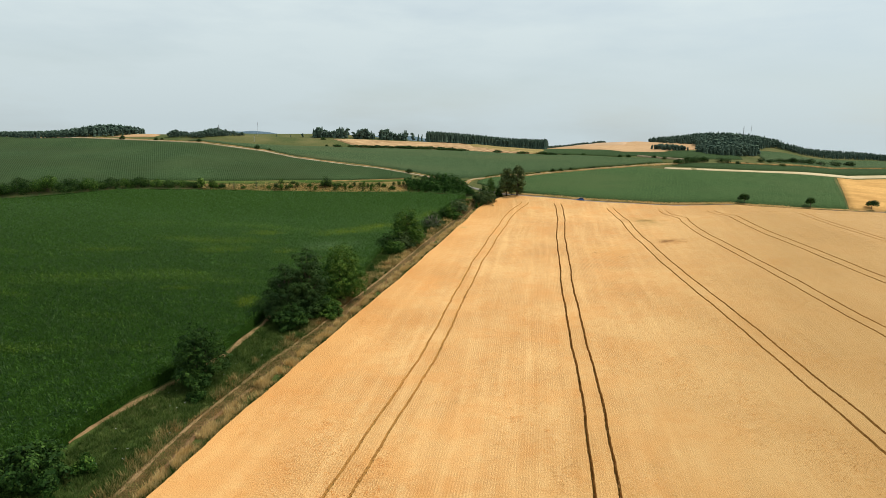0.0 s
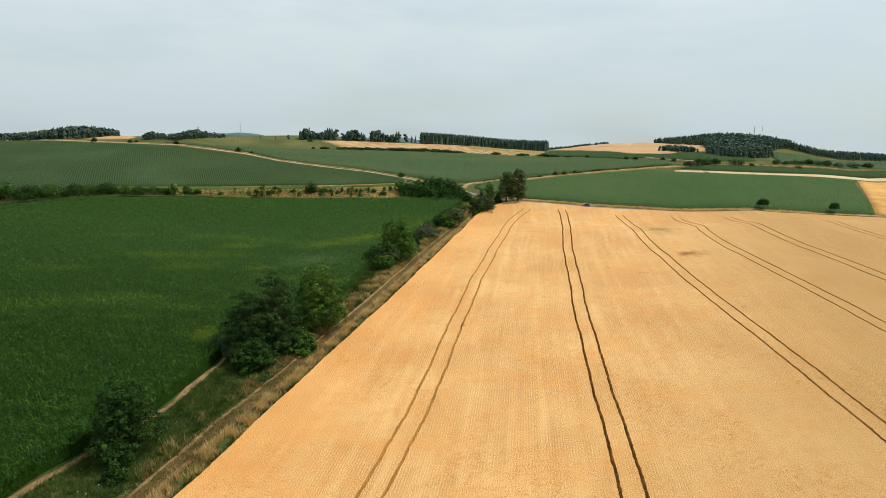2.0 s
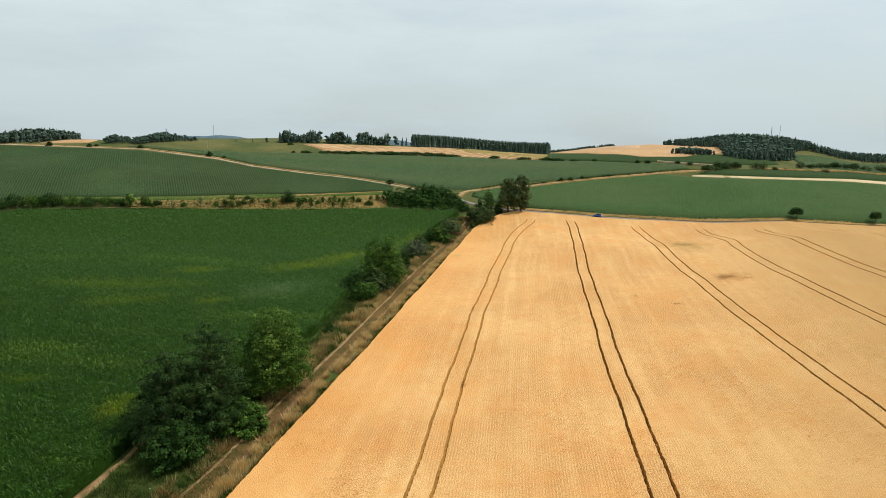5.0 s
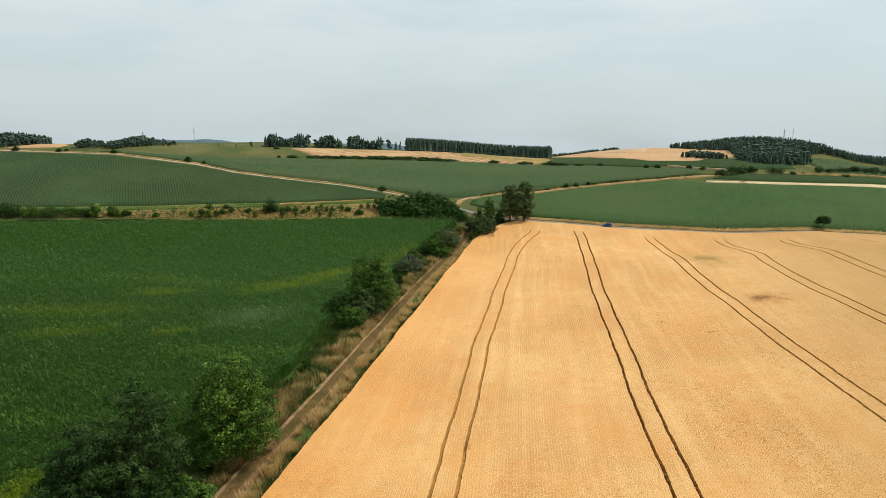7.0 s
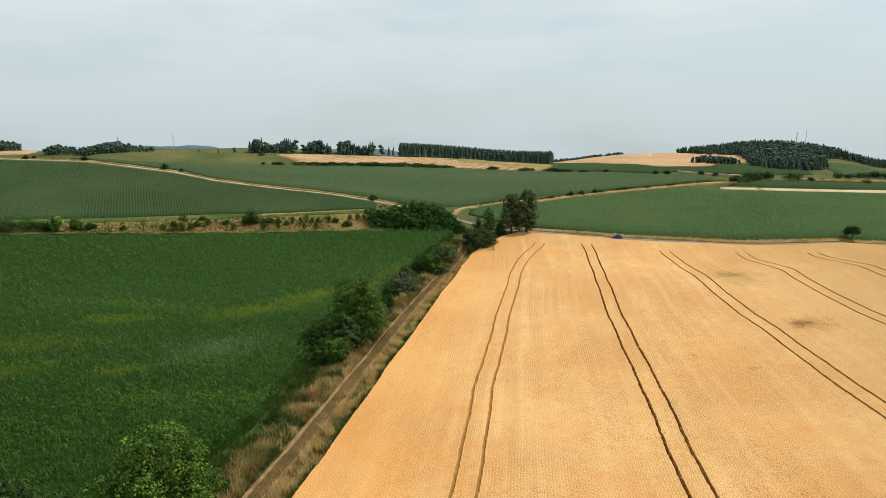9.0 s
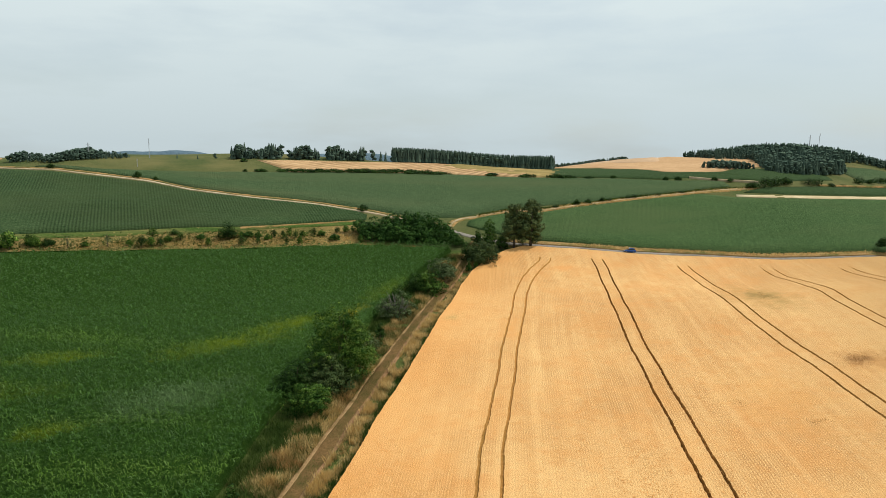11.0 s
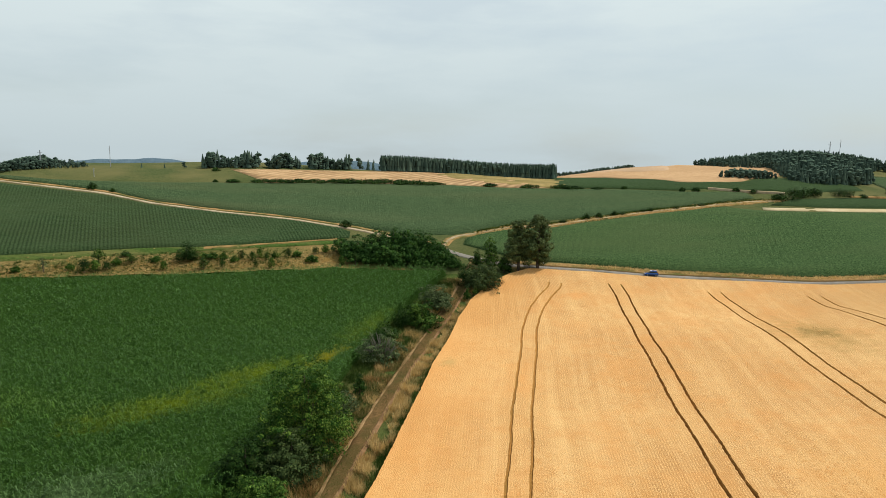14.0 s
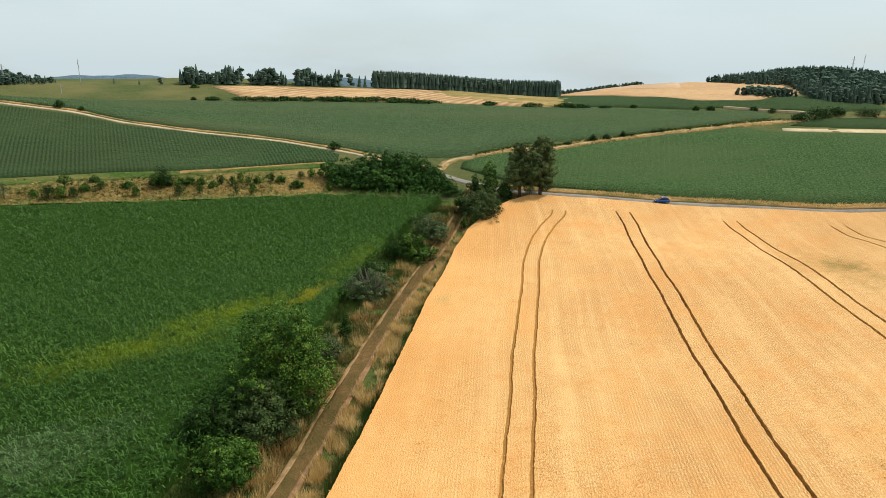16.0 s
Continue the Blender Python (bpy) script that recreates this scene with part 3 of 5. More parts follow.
def corn_field():
    ny, nx = 170, 90
    t, u = np.linspace(0, 1, ny), np.linspace(0, 1, nx)
    ys = -40 + t * 214
    e = corn_edge(ys)
    X = e[None] + (-230.0 - e[None]) * (u[:, None] ** 1.6)
    top = corn_top(X)
    Y = np.minimum(np.repeat(ys[None], nx, 0), top)
    rng = np.random.RandomState(8)
    Z = ground_z(X.ravel(), Y.ravel()).reshape(X.shape) + 1.35 + rng.uniform(-0.18, 0.18, X.shape)
    Z[0] -= 1.3
    Z[:, -1] -= 1.3
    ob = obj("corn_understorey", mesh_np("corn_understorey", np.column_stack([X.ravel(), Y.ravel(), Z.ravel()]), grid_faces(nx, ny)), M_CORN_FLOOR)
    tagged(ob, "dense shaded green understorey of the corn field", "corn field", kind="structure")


corn_field()
HILL_ROAD = [(-170, 222), (-130, 213), (-98.6, 208.3), (-84.5, 206.3), (-70, 204.6), (-58, 202.9), (-47.3, 199.0), (-33.1, 196.1), (-19.3, 193.6), (-8, 189.8), (0, 186.0), (6.5, 183.2)]
field("corn_slope", [(-200, 140), (-130, 150), (-100, 159), (-79, 167), (-61, 173), (-51, 176.2), (-41, 179.3), (-29.7, 181.4), (-18, 184.2), (-9, 186.2)],
      [(-200, 224), (-130, 211.8), (-98.6, 207.2), (-84.5, 205.2), (-70, 203.5), (-58, 201.8), (-47.3, 197.9), (-33.1, 195), (-19.3, 192.5), (-9, 188.7)],
      0.5, M_CORN_FAR, "green slope of young corn sown in straight rows")
field("beet_slope", [(-85, 207.8), (-70, 206.0), (-58, 204.3), (-47.3, 200.5), (-33.1, 197.6), (-19.3, 195.1), (-8, 191.2), (2, 188), (9, 188), (13.6, 189.8), (20.6, 193.2), (34.4, 195.6), (49, 199.2), (64, 201.8), (73, 203.4)],
      [(-85, 208.6), (-70, 208.2), (-58, 209.4), (-47, 211), (-39.6, 212.3), (-29, 213.4), (-15, 216.2), (0, 217.2), (8, 217.2), (23.5, 214.4), (33, 213.8), (41, 213), (48, 212.2), (60, 209.0), (73, 206.6)],
      0.4, M_BEET, "broad dark green crop field on a rising slope")
field("stubble_slope", [(-29.4, 214.2), (-15, 217.2), (8, 218.2), (23.5, 215.4), (32, 214.9)], [(-40.5, 227.5), (-24.5, 233.2), (-8, 239.2), (8, 243.5), (24, 247)],
      0.15, M_STUBBLE, "striped straw-coloured stubble field below the wood")
field("deep_green_slope", [(33, 215), (48, 213.2), (60, 210.2), (67, 211), (73, 208.2), (84, 206.4), (104, 213)],
      [(41, 250), (53, 240), (59, 229.5), (63, 217.3), (77, 214.6), (92, 224), (106, 220)], 0.3, M_DEEP, "deep green field on a distant slope")
field("tan_slope", [(40, 251), (53.5, 241), (59.5, 230.5), (63.5, 218.5), (68, 214.6), (77.5, 215.8), (100, 234)],
      [(40, 268), (55, 268), (62, 268), (74, 262), (80, 258), (90, 252), (104, 244)], 0.3, M_TAN, "tan ripe grain field on a distant hillside")
field("pale_crest_field", [(44, 264), (50.5, 261), (63.5, 245.5), (72, 241)], [(44, 272), (55, 272), (66, 270), (80, 262)], 0.45, M_PINK, "pale pinkish grain field along the crest", "field")
field("tan_knoll", [(-114, 213.2), (-107, 213.2), (-99, 214.0)], [(-108, 223), (-104, 224), (-99, 219)], 0.2, M_TAN, "small tan grain field on a knoll")
field("maize_slope", [(10.8, 184.3), (20, 178.9), (30.3, 177.0), (41.4, 174.4), (52.5, 172.3), (62.8, 170.1), (82, 168.3), (97, 168.4), (113.6, 169.4)],
      [(11.5, 186.6), (20.6, 190.6), (26.5, 190.5), (34.4, 193.0), (49, 196.8), (64, 199.2), (71.0, 196.0), (79.6, 194.0), (90.4, 195.8), (103.6, 198.8), (119, 202), (130, 203.4)],
      0.5, M_GREEN_R, "bright green maize field beside the asphalt road")
field("orange_slope", [(114.2, 169.6), (190, 176)], [(131, 203), (190, 212)], 0.4, M_ORANGE, "orange ripe grain field beyond the road")
field("cream_strip", [(71.2, 196.6), (79.6, 194.6), (90.4, 196.3), (103.6, 199.2), (119, 202.6), (150, 207), (185, 214)], [(71.8, 198.0), (80.3, 196.4), (91.7, 198.5), (104.8, 201.2), (121, 205.4), (152, 210.4), (186, 218)], 0.08, M_CREAM, "narrow cream-coloured strip of cut stubble")
field("far_green_strip", [(74, 199.0), (80.6, 197.0), (92, 199.0), (105, 201.8), (121.5, 206), (152, 211), (186, 218.6)], [(78.4, 201.2), (96, 206), (110, 208.7), (127, 213.6), (186, 228)], 0.3, M_DEEP, "narrow green field behind the cut strip")
field("far_green_hill", [(112, 213.5), (127, 217), (190, 234)], [(118, 234), (140, 236), (190, 246)], 0.2, M_BEET, "green hillside meadow below the forest edge")

# ---------------------------------------------------------------- roads and paths
ribbon("road", ROAD, 1.05, 0.08, M_ASPHALT, "narrow grey asphalt country road", "road", 0.04, rag=0.02)
ribbon("hill_road_verge", [(x + 0.25, y + 0.95) for x, y in HILL_ROAD], 0.5, 0.10, M_DRY, "dry brown grass along the gravel lane", "verge", 0.0, 1.0, 0.7)
ribbon("hill_road", HILL_ROAD, 0.58, 0.12, M_SAND, "pale gravel lane climbing the slope", "road", 0.03)
SAND_PATH = [(7.0, 182.6), (7.6, 185.2), (9.5, 187.6), (13.6, 188.6), (20.6, 191.7), (26.5, 191.6), (34.4, 194.2), (49.1, 198.0), (64.1, 200.5), (70.3, 201.3), (78, 201.0)]
ribbon("sand_path_verge", SAND_PATH, 1.5, 0.06, M_DRY, "dry brown grass along the sandy path", "verge", 0.0, 1.0, 0.6)
ribbon("sand_path", SAND_PATH, 0.42, 0.11, M_SAND, "pale sandy field path between two crops", "path", 0.0, 1.0, 0.9)
ribbon("far_lane", [(66.5, 210.4), (72.8, 207.3), (80.4, 204.6)], 0.32, 0.45, M_SAND, "pale distant farm lane", "path")
ribbon("far_lane", [(96, 206.2), (110, 209.0), (127, 214.2), (186, 229)], 0.4, 0.4, M_DRY, "pale distant farm lane", "path")
ribbon("road_verge", [(x, y - 1.35) for x, y in ROAD[3:]], 1.1, 0.10, M_DRY, "sun-bleached grass verge along the road", "verge")
ribbon("road_verge", [(x, y + 1.35) for x, y in ROAD[3:]], 1.0, 0.10, M_DRY, "sun-bleached grass verge along the road", "verge")
TRACK = [(-30, -40), (-20.6, 50), (-18.2, 61.8), (-15.0, 74.5), (-12.4, 86.5), (-9.8, 97.5), (-7.4, 108), (-4.5, 121.0), (-1.6, 134.2), (1.6, 147), (5.4, 159.3), (7.7, 165), (9.2, 169.0), (10.9, 174), (12.5, 178.5)]
field("track_verge", [(x - 0.8, y) for x, y in CORN_EDGE], [(x + 0.6, y) for x, y in WHEAT_EDGE], 0.08, M_VERGE, "weedy strip of land between the corn and the wheat", "verge", 1.6, 0.02)
ribbon("farm_track", TRACK, 1.8, 0.14, M_TRACK, "grassy strip between the wheel ruts of a farm track", "farm track", 0.05)


def shifted(pts, d):
    p = np.array(pts, float)
    g = np.gradient(p, axis=0)
    n = np.stack([-g[:, 1], g[:, 0]], 1) / np.hypot(*g.T)[:, None]
    return p + n * d


ribbon("wheel_rut", shifted(TRACK, 0.68), 0.32, 0.20, M_RUT_PALE, "bare dusty wheel rut of the farm track", "wheel rut", 0.0, 0.6, 0.8)
ribbon("wheel_rut", shifted(TRACK, -0.72), 0.36, 0.20, M_DIRT, "bare brown wheel rut of the farm track", "wheel rut", 0.0, 0.7, 0.8)
ribbon("bare_soil", [(-30.2, 44.0), (-29.2, 49.0), (-28.0, 53.6), (-26.6, 57.5), (-25.2, 61.0), (-24.2, 64.2), (-23.8, 66.0), (-23.6, 70.0), (-23.1, 73.1), (-22.7, 77.4), (-23.2, 80.3), (-23.8, 86.6)], 0.40, 0.22, M_RUT_PALE, "bare pale soil along the corn edge", "bare soil", 0.0, 0.6, 1.3)
STRIP_TOP = [(-66, 169.4), (-56.5, 172.1), (-51, 173.8), (-45.7, 175.5), (-38.5, 177.2), (-31.3, 179.7), (-23.6, 181.4), (-11, 183.8)]
field("grass_belt", [(-160, 139), (-130, 147.0), (-100, 156.0), (-79, 163.2)] + STRIP_TOP,
      [(-160, 145.4), (-130, 149.8), (-100, 158.8), (-79, 167.8), (-66, 172.0), (-57.6, 174.2), (-48.9, 177.3), (-39.6, 180.3), (-29.7, 182.2), (-9.5, 186.4)], 0.05, M_GRASS, "green grass belt with dry streaks below the slope", "meadow", 2.0, 0.02)
field("orchard_strip", [(-66, 160.4), (-52, 164.6), (-44, 166.4), (-35, 168.1), (-26, 169.8), (-16.5, 171.6), (-7, 173.2), (4, 174.2)], STRIP_TOP, 0.06, M_ORCHARD,
      "strip of dry orange grass planted with young trees", "meadow", 2.0, 0.03)
ribbon("dry_streak", [(-32, 180.4), (-24, 182.6), (-17, 184.6), (-11, 185.6)], 0.7, 0.12, M_DRY, "narrow dry streak in the grass belt", "meadow", 0.0, 0.8, 0.9)
field("olive_meadow", [(8, 236), (12, 229), (19, 221), (26, 217.5), (33.2, 214.7)], [(12, 245.5), (22, 247.5), (34, 247), (41, 238), (41, 216)], 0.22, M_OLIVE_FIELD, "small olive-green meadow below the conifer wood", "meadow")

# ---------------------------------------------------------------- plants: tools
def tube(p0, p1, r0, r1, n=6):
    p0, p1 = np.array(p0, float), np.array(p1, float)
    d = (p1 - p0) / (np.linalg.norm(p1 - p0) + 1e-9)
    a = np.cross(d, (0.31, 0.87, 0.22))
    a /= np.linalg.norm(a)
    b = np.cross(d, a)
    t = np.linspace(0, 2 * np.pi, n, endpoint=False)
    ring = np.cos(t)[:, None] * a + np.sin(t)[:, None] * b
    v = np.concatenate([p0 + ring * r0, p1 + ring * r1])
    i = np.arange(n)
    return v, np.stack([i, (i + 1) % n, (i + 1) % n + n, i + n], 1)


def leaf_cloud(lobes, n, size, rng, up=0.35, inner=0.66, slim=0.6, droop=0.0):
    """n small leaves on round lobes (x, y, z, rx, ry, rz); where leaves are many they stand in small tufts on the lobes."""
    lobes = np.array(lobes, float)
    w = (lobes[:, 3] * lobes[:, 4] + lobes[:, 3] * lobes[:, 5])
    tufted = n > 5000
    m = n // 42 if tufted else n
    pick = rng.choice(len(lobes), m, p=w / w.sum())
    d = rng.normal(size=(m, 3))
    d /= np.linalg.norm(d, axis=1)[:, None]
    r = inner + (1.08 - inner) * rng.uniform(0, 1, m) ** 0.55
    c = lobes[pick, :3] + d * lobes[pick, 3:] * r[:, None]
    if tufted:
        own = np.arange(n) % m
        lean = 0.7 * d[own] + rng.normal(0, 0.62, (n, 3)) + (0, 0, up + 0.25)
        lean /= np.linalg.norm(lean, axis=1)[:, None]
        wide = (lobes[pick, 3] * rng.uniform(0.22, 0.44, m) + size)[own]
        c = c[own] + lean * (wide * rng.uniform(0.75, 1.08, n))[:, None] * (1, 1, 0.7)
        nrm = lean + rng.normal(0, 0.28, (n, 3))
    else:
        nrm = d + rng.normal(0, 0.42, (n, 3)) + (0, 0, up)
    nrm /= np.linalg.norm(nrm, axis=1)[:, None]
    t = np.cross(nrm, rng.normal(size=(n, 3)))
    t /= np.linalg.norm(t, axis=1)[:, None] + 1e-9
    b = np.cross(nrm, t)
    s = (size * rng.uniform(0.55, 1.25, n))[:, None]
    t, b = t * s * 0.5, b * s * 0.5 * slim
    drop = np.array((0, 0, -droop)) * s
    v = np.stack([c - t, c + b, c + t + drop, c - b], 1).reshape(-1, 3)
    v[:, 2] = np.maximum(v[:, 2], 0.02)
    return v, np.arange(n * 4).reshape(n, 4)


def crown_shape(style, h, w, rng):
    """Lobes of a crown for a plant of height h and width w, and the limbs that carry them."""
    lobes, limbs = [], []
    if style == "bush":
        k = 20
        for i in range(k):
            a, q = rng.uniform(0, 6.28), rng.uniform(0, 1) ** 0.5
            z = h * rng.uniform(0.22, 0.78) * (1 - 0.35 * q)
            r = 0.5 * w * rng.uniform(0.24, 0.42)
            lobes.append((0.37 * w * q * math.cos(a), 0.37 * w * q * math.sin(a), z, r, r, min(r, h * 0.3) * rng.uniform(0.8, 1.05)))
        lobes.append((0.05 * w, 0, 0.76 * h, 0.2 * w, 0.2 * w, 0.23 * h))
    elif style == "tree":
        k = 27
        for i in range(k):
            a, u = i * 2.4 + rng.uniform(-0.4, 0.4), (i + 0.5) / k
            z = h * (0.13 + 0.72 * u)
            reach = 0.5 * w * (1.0 - 0.62 * u ** 1.7) * rng.uniform(0.40, 0.80) * (0.75 + 0.5 * min(1, 3 * u))
            r = 0.5 * w * rng.uniform(0.17, 0.29) * (1.05 - 0.35 * u)
            lobes.append((reach * math.cos(a), reach * math.sin(a), z, r, r, r * rng.uniform(0.7, 0.95)))
        lobes.append((0.02 * w, 0, 0.87 * h, 0.17 * w, 0.17 * w, 0.13 * h))
        for i in range(9):
            a, u = i * 2.1 + rng.uniform(-0.3, 0.3), (i + 0.5) / 9
            lobes.append((0.15 * w * math.cos(a), 0.15 * w * math.sin(a), h * (0.16 + 0.62 * u), 0.2 * w * (1.1 - 0.4 * u), 0.2 * w * (1.1 - 0.4 * u), 0.14 * h))
    elif style == "pine":
        k = 30
        for i in range(k):
            a, u = i * 2.4 + rng.uniform(-0.5, 0.5), (i // 3 * 3 + 1.5) / k
            z = h * (0.16 + 0.76 * u)
            reach = 0.5 * w * (1.0 - 0.62 * u) * rng.uniform(0.5, 1.0)
            r = 0.5 * w * rng.uniform(0.24, 0.36) * (1.05 - 0.5 * u)
            lobes.append((reach * math.cos(a), reach * math.sin(a), z, r, r, r * rng.uniform(0.30, 0.42)))
        lobes.append((0, 0, 0.93 * h, 0.08 * w, 0.08 * w, 0.08 * h))
        for i in range(8):
            a, u = i * 2.1, (i + 0.5) / 8
            lobes.append((0.14 * w * math.cos(a), 0.14 * w * math.sin(a), h * (0.10 + 0.6 * u), 0.2 * w * (1.1 - 0.5 * u), 0.2 * w * (1.1 - 0.5 * u), 0.1 * h))
    elif style == "tall":
        k = 24
        for i in range(k):
            a, u = i * 2.4 + rng.uniform(-0.5, 0.5), (i + 0.5) / k
            z = h * (0.20 + 0.73 * u)
            reach = 0.5 * w * (0.72 + 0.35 * math.sin(3.0 * u)) * (1 - 0.55 * u ** 3) * rng.uniform(0.35, 0.78)
            r = 0.5 * w * rng.uniform(0.24, 0.38) * (1 - 0.3 * u)
            lobes.append((reach * math.cos(a), reach * math.sin(a), z, r, r, r * rng.uniform(0.8, 1.15)))
    elif style == "young":
        for i in range(7):
            a, u = i * 2.4, (i + 0.5) / 7
            z = h * (0.32 + 0.52 * u)
            reach = 0.22 * w * rng.uniform(0.5, 1.1) * (1 - 0.5 * u)
            r = 0.5 * w * rng.uniform(0.40, 0.55) * (1.05 - 0.4 * u)
            lobes.append((reach * math.cos(a), reach * math.sin(a), z, r, r, r * 0.95))
    elif style == "round":
        for i in range(13):
            a, u = i * 2.4, (i + 0.5) / 13
            z = h * (0.46 + 0.36 * u)
            reach = 0.34 * w * rng.uniform(0.6, 1.1) * (1 - 0.55 * u)
            r = 0.5 * w * rng.uniform(0.30, 0.42)
            lobes.append((reach * math.cos(a), reach * math.sin(a), z, r, r, r * 0.55))
    for lb in lobes[:: 2 if len(lobes) > 8 else 1]:
        z0 = lb[2] * rng.uniform(0.45, 0.65)
        limbs.append(((0.02 * lb[0], 0.02 * lb[1], z0), (lb[0] * 0.85, lb[1] * 0.85, lb[2])))
    return lobes, limbs


PLANTS = {}


def plant(name, label, category, style, x, y, h, w, leaf, count, size, variant=0, group="", turn=None, slim=0.6, extra=None):
    """A tree or bush: a tapered trunk with limbs and a crown of separate leaves. Like ones share their meshes."""
    key = (style, leaf.name, variant, count)
    rng = np.random.RandomState(variant * 13 + len(style) * 3 + int(count) % 97)
    if key not in PLANTS:
        lobes, limbs = crown_shape(style, h, w, rng)
        r0 = 0.032 * h if style in ("tree", "pine", "tall", "young", "round") else 0.022 * h
        lean = rng.uniform(-0.03, 0.03, 2) * h
        pieces = [tube((0, 0, -0.12), (lean[0] * 0.5, lean[1] * 0.5, h * 0.4), r0, r0 * 0.7), tube((lean[0] * 0.5, lean[1] * 0.5, h * 0.4), (lean[0], lean[1], h * 0.86), r0 * 0.7, r0 * 0.15)]
        for p0, p1 in limbs:
            mid = [(p0[i] * 0.45 + p1[i] * 0.55) for i in range(3)]
            mid[2] -= 0.04 * h
            pieces += [tube(p0, mid, r0 * 0.42, r0 * 0.28, 5), tube(mid, p1, r0 * 0.28, r0 * 0.06, 5)]
        trunk = mesh_np("trunk", *join(pieces), smooth=True)
        trunk.materials.append(M_BARK)
        crown = mesh_np("crown", *leaf_cloud(lobes, count, size, rng, slim=slim))
        crown.materials.append(leaf)
        PLANTS[key] = (trunk, crown, h, w)
    trunk, crown, h0, w0 = PLANTS[key]
    top = new(name)
    top.empty_display_size = 0.3
    z = gz(x, y)
    top.matrix_basis = pose(x, y, z - 0.02, 0, 0, (turn if turn is not None else (x * 37 + y * 61) % 360)) @ Matrix.Diagonal((w / w0, w / w0, h / h0, 1))
    obj("trunk", trunk, M_BARK, top)
    obj("crown", crown, leaf, top)
    if extra:
        obj(*extra, top)
    return tagged(top, label, category, group)


# ---------------------------------------------------------------- trees and bushes along the farm track
NEAR = "trees and bushes along the farm track"
TREE_L, BUSH_L = "broad-leaved field tree with dense dark foliage beside the track", "dense green bush on the grassy track verge"
plant("bush", "low spreading dark green bush at the corn edge", "bush", "bush", -28.6, 39.6, 3.1, 5.4, M_LEAF_DARK, 8320, 0.286, 0, NEAR)
plant("bush", "small leafy shrub in green verge grass", "bush", "bush", -26.0, 41.8, 1.7, 1.9, M_LEAF, 1500, 0.2, 1, NEAR)
plant("tree", "compact dark-leaved tree beside bare soil at the corn edge", "tree", "tree", -23.6, 57.9, 6.2, 6.4, M_LEAF_DARK, 18000, 0.19, 2, NEAR)
plant("bush", "small dark shrub in front of a tree", "bush", "bush", -22.6, 54.0, 2.0, 1.7, M_LEAF_DARK, 1500, 0.2, 3, NEAR)
plant("pine_tree", "spreading dark pine with layered needle branches", "pine tree", "pine", -17.9, 80.6, 9.3, 7.2, M_NEEDLE, 28000, 0.25, 1, NEAR, slim=0.35)
plant("pine_tree", "spreading dark pine with layered needle branches", "pine tree", "pine", -20.2, 78.4, 7.8, 6.2, M_NEEDLE, 24000, 0.25, 2, NEAR, slim=0.35)
plant("bush", "round dark bush at the foot of the pines", "bush", "bush", -18.6, 75.2, 3.3, 4.2, M_LEAF_DARK, 8320, 0.242, 4, NEAR)
plant("bush", "green bush growing under the pines", "bush", "bush", -15.2, 80.2, 2.8, 4.4, M_LEAF, 7360, 0.242, 5, NEAR)
plant("tree", "sturdy broad-leaved tree with pale leaf tips", "tree", "tree", -14.4, 87.6, 8.4, 8.4, M_LEAF_LIGHT, 40000, 0.18, 4, NEAR)
plant("bush", "small dark shrub standing alone in dry grass", "bush", "bush", -11.7, 104.6, 1.9, 1.5, M_LEAF_DARK, 1300, 0.18, 6, NEAR)
plant("bush", "round dark green bush with thick foliage", "bush", "bush", -9.0, 118.8, 3.4, 4.0, M_LEAF, 14000, 0.165, 7, NEAR)
plant("bush", "olive-grey bush with soft foliage", "bush", "bush", -7.5, 124.2, 3.4, 5.6, M_LEAF_OLIVE, 10000, 0.198, 8, NEAR)
plant("bush", "loose green bush on the corn side of the hedge", "bush", "bush", -10.7, 123.0, 3.4, 4.4, M_LEAF_DARK, 9600, 0.19, 9, NEAR)
plant("tree", "leafy hedge tree with bright green leaf tips", "tree", "tree", -6.9, 127.4, 7.8, 8.8, M_LEAF_LIGHT, 34000, 0.18, 10, NEAR)
plant("bush", "soft silvery shrub between corn and dry grass", "bush", "bush", -4.6, 134.2, 2.5, 3.0, M_LEAF_GREY, 3000, 0.17, 22, NEAR)
plant("bush", "narrow dark upright shrub beside the track", "bush", "bush", -3.5, 138.0, 2.6, 1.4, M_LEAF_DARK, 1500, 0.18, 11, NEAR)
rt = np.random.RandomState(77)
twigs = []
for i in range(46):
    a, e = rt.uniform(2.6, 5.6), rt.uniform(0.3, 1.3)
    tip = np.array((2.5 * math.cos(a) * math.cos(e), 2.3 * math.sin(a) * math.cos(e), 0.9 + 2.7 * math.sin(e)))
    mid = tip * 0.55 + rt.normal(0, 0.18, 3)
    twigs += [tube((0, 0, 0.5), mid, 0.05, 0.035, 4), tube(mid, tip, 0.035, 0.012, 4), tube(mid, tip + rt.normal(0, 0.45, 3), 0.025, 0.01, 4)]
plant("bush", "wide bush with bare grey twigs and silvery leaves", "bush", "bush", -1.6, 147.6, 3.6, 5.2, M_LEAF_GREY, 6400, 0.198, 12, NEAR, 0.0, 0.6, ("dead_twigs", mesh_np("dead_twigs", *join(twigs)), M_TWIG))
plant("bush", "dark bush in the middle of the hedge", "bush", "bush", -1.5, 151.8, 3.5, 4.4, M_LEAF_DARK, 4200, 0.2, 13, NEAR)
plant("bush", "round bright green bush in the hedge", "bush", "bush", 3.1, 158.2, 3.5, 5.0, M_LEAF, 9000, 0.22, 14, NEAR)
plant("bush", "small green bush in the hedge", "bush", "bush", 0.8, 158.6, 3.0, 3.8, M_LEAF_DARK, 3600, 0.2, 15, NEAR)
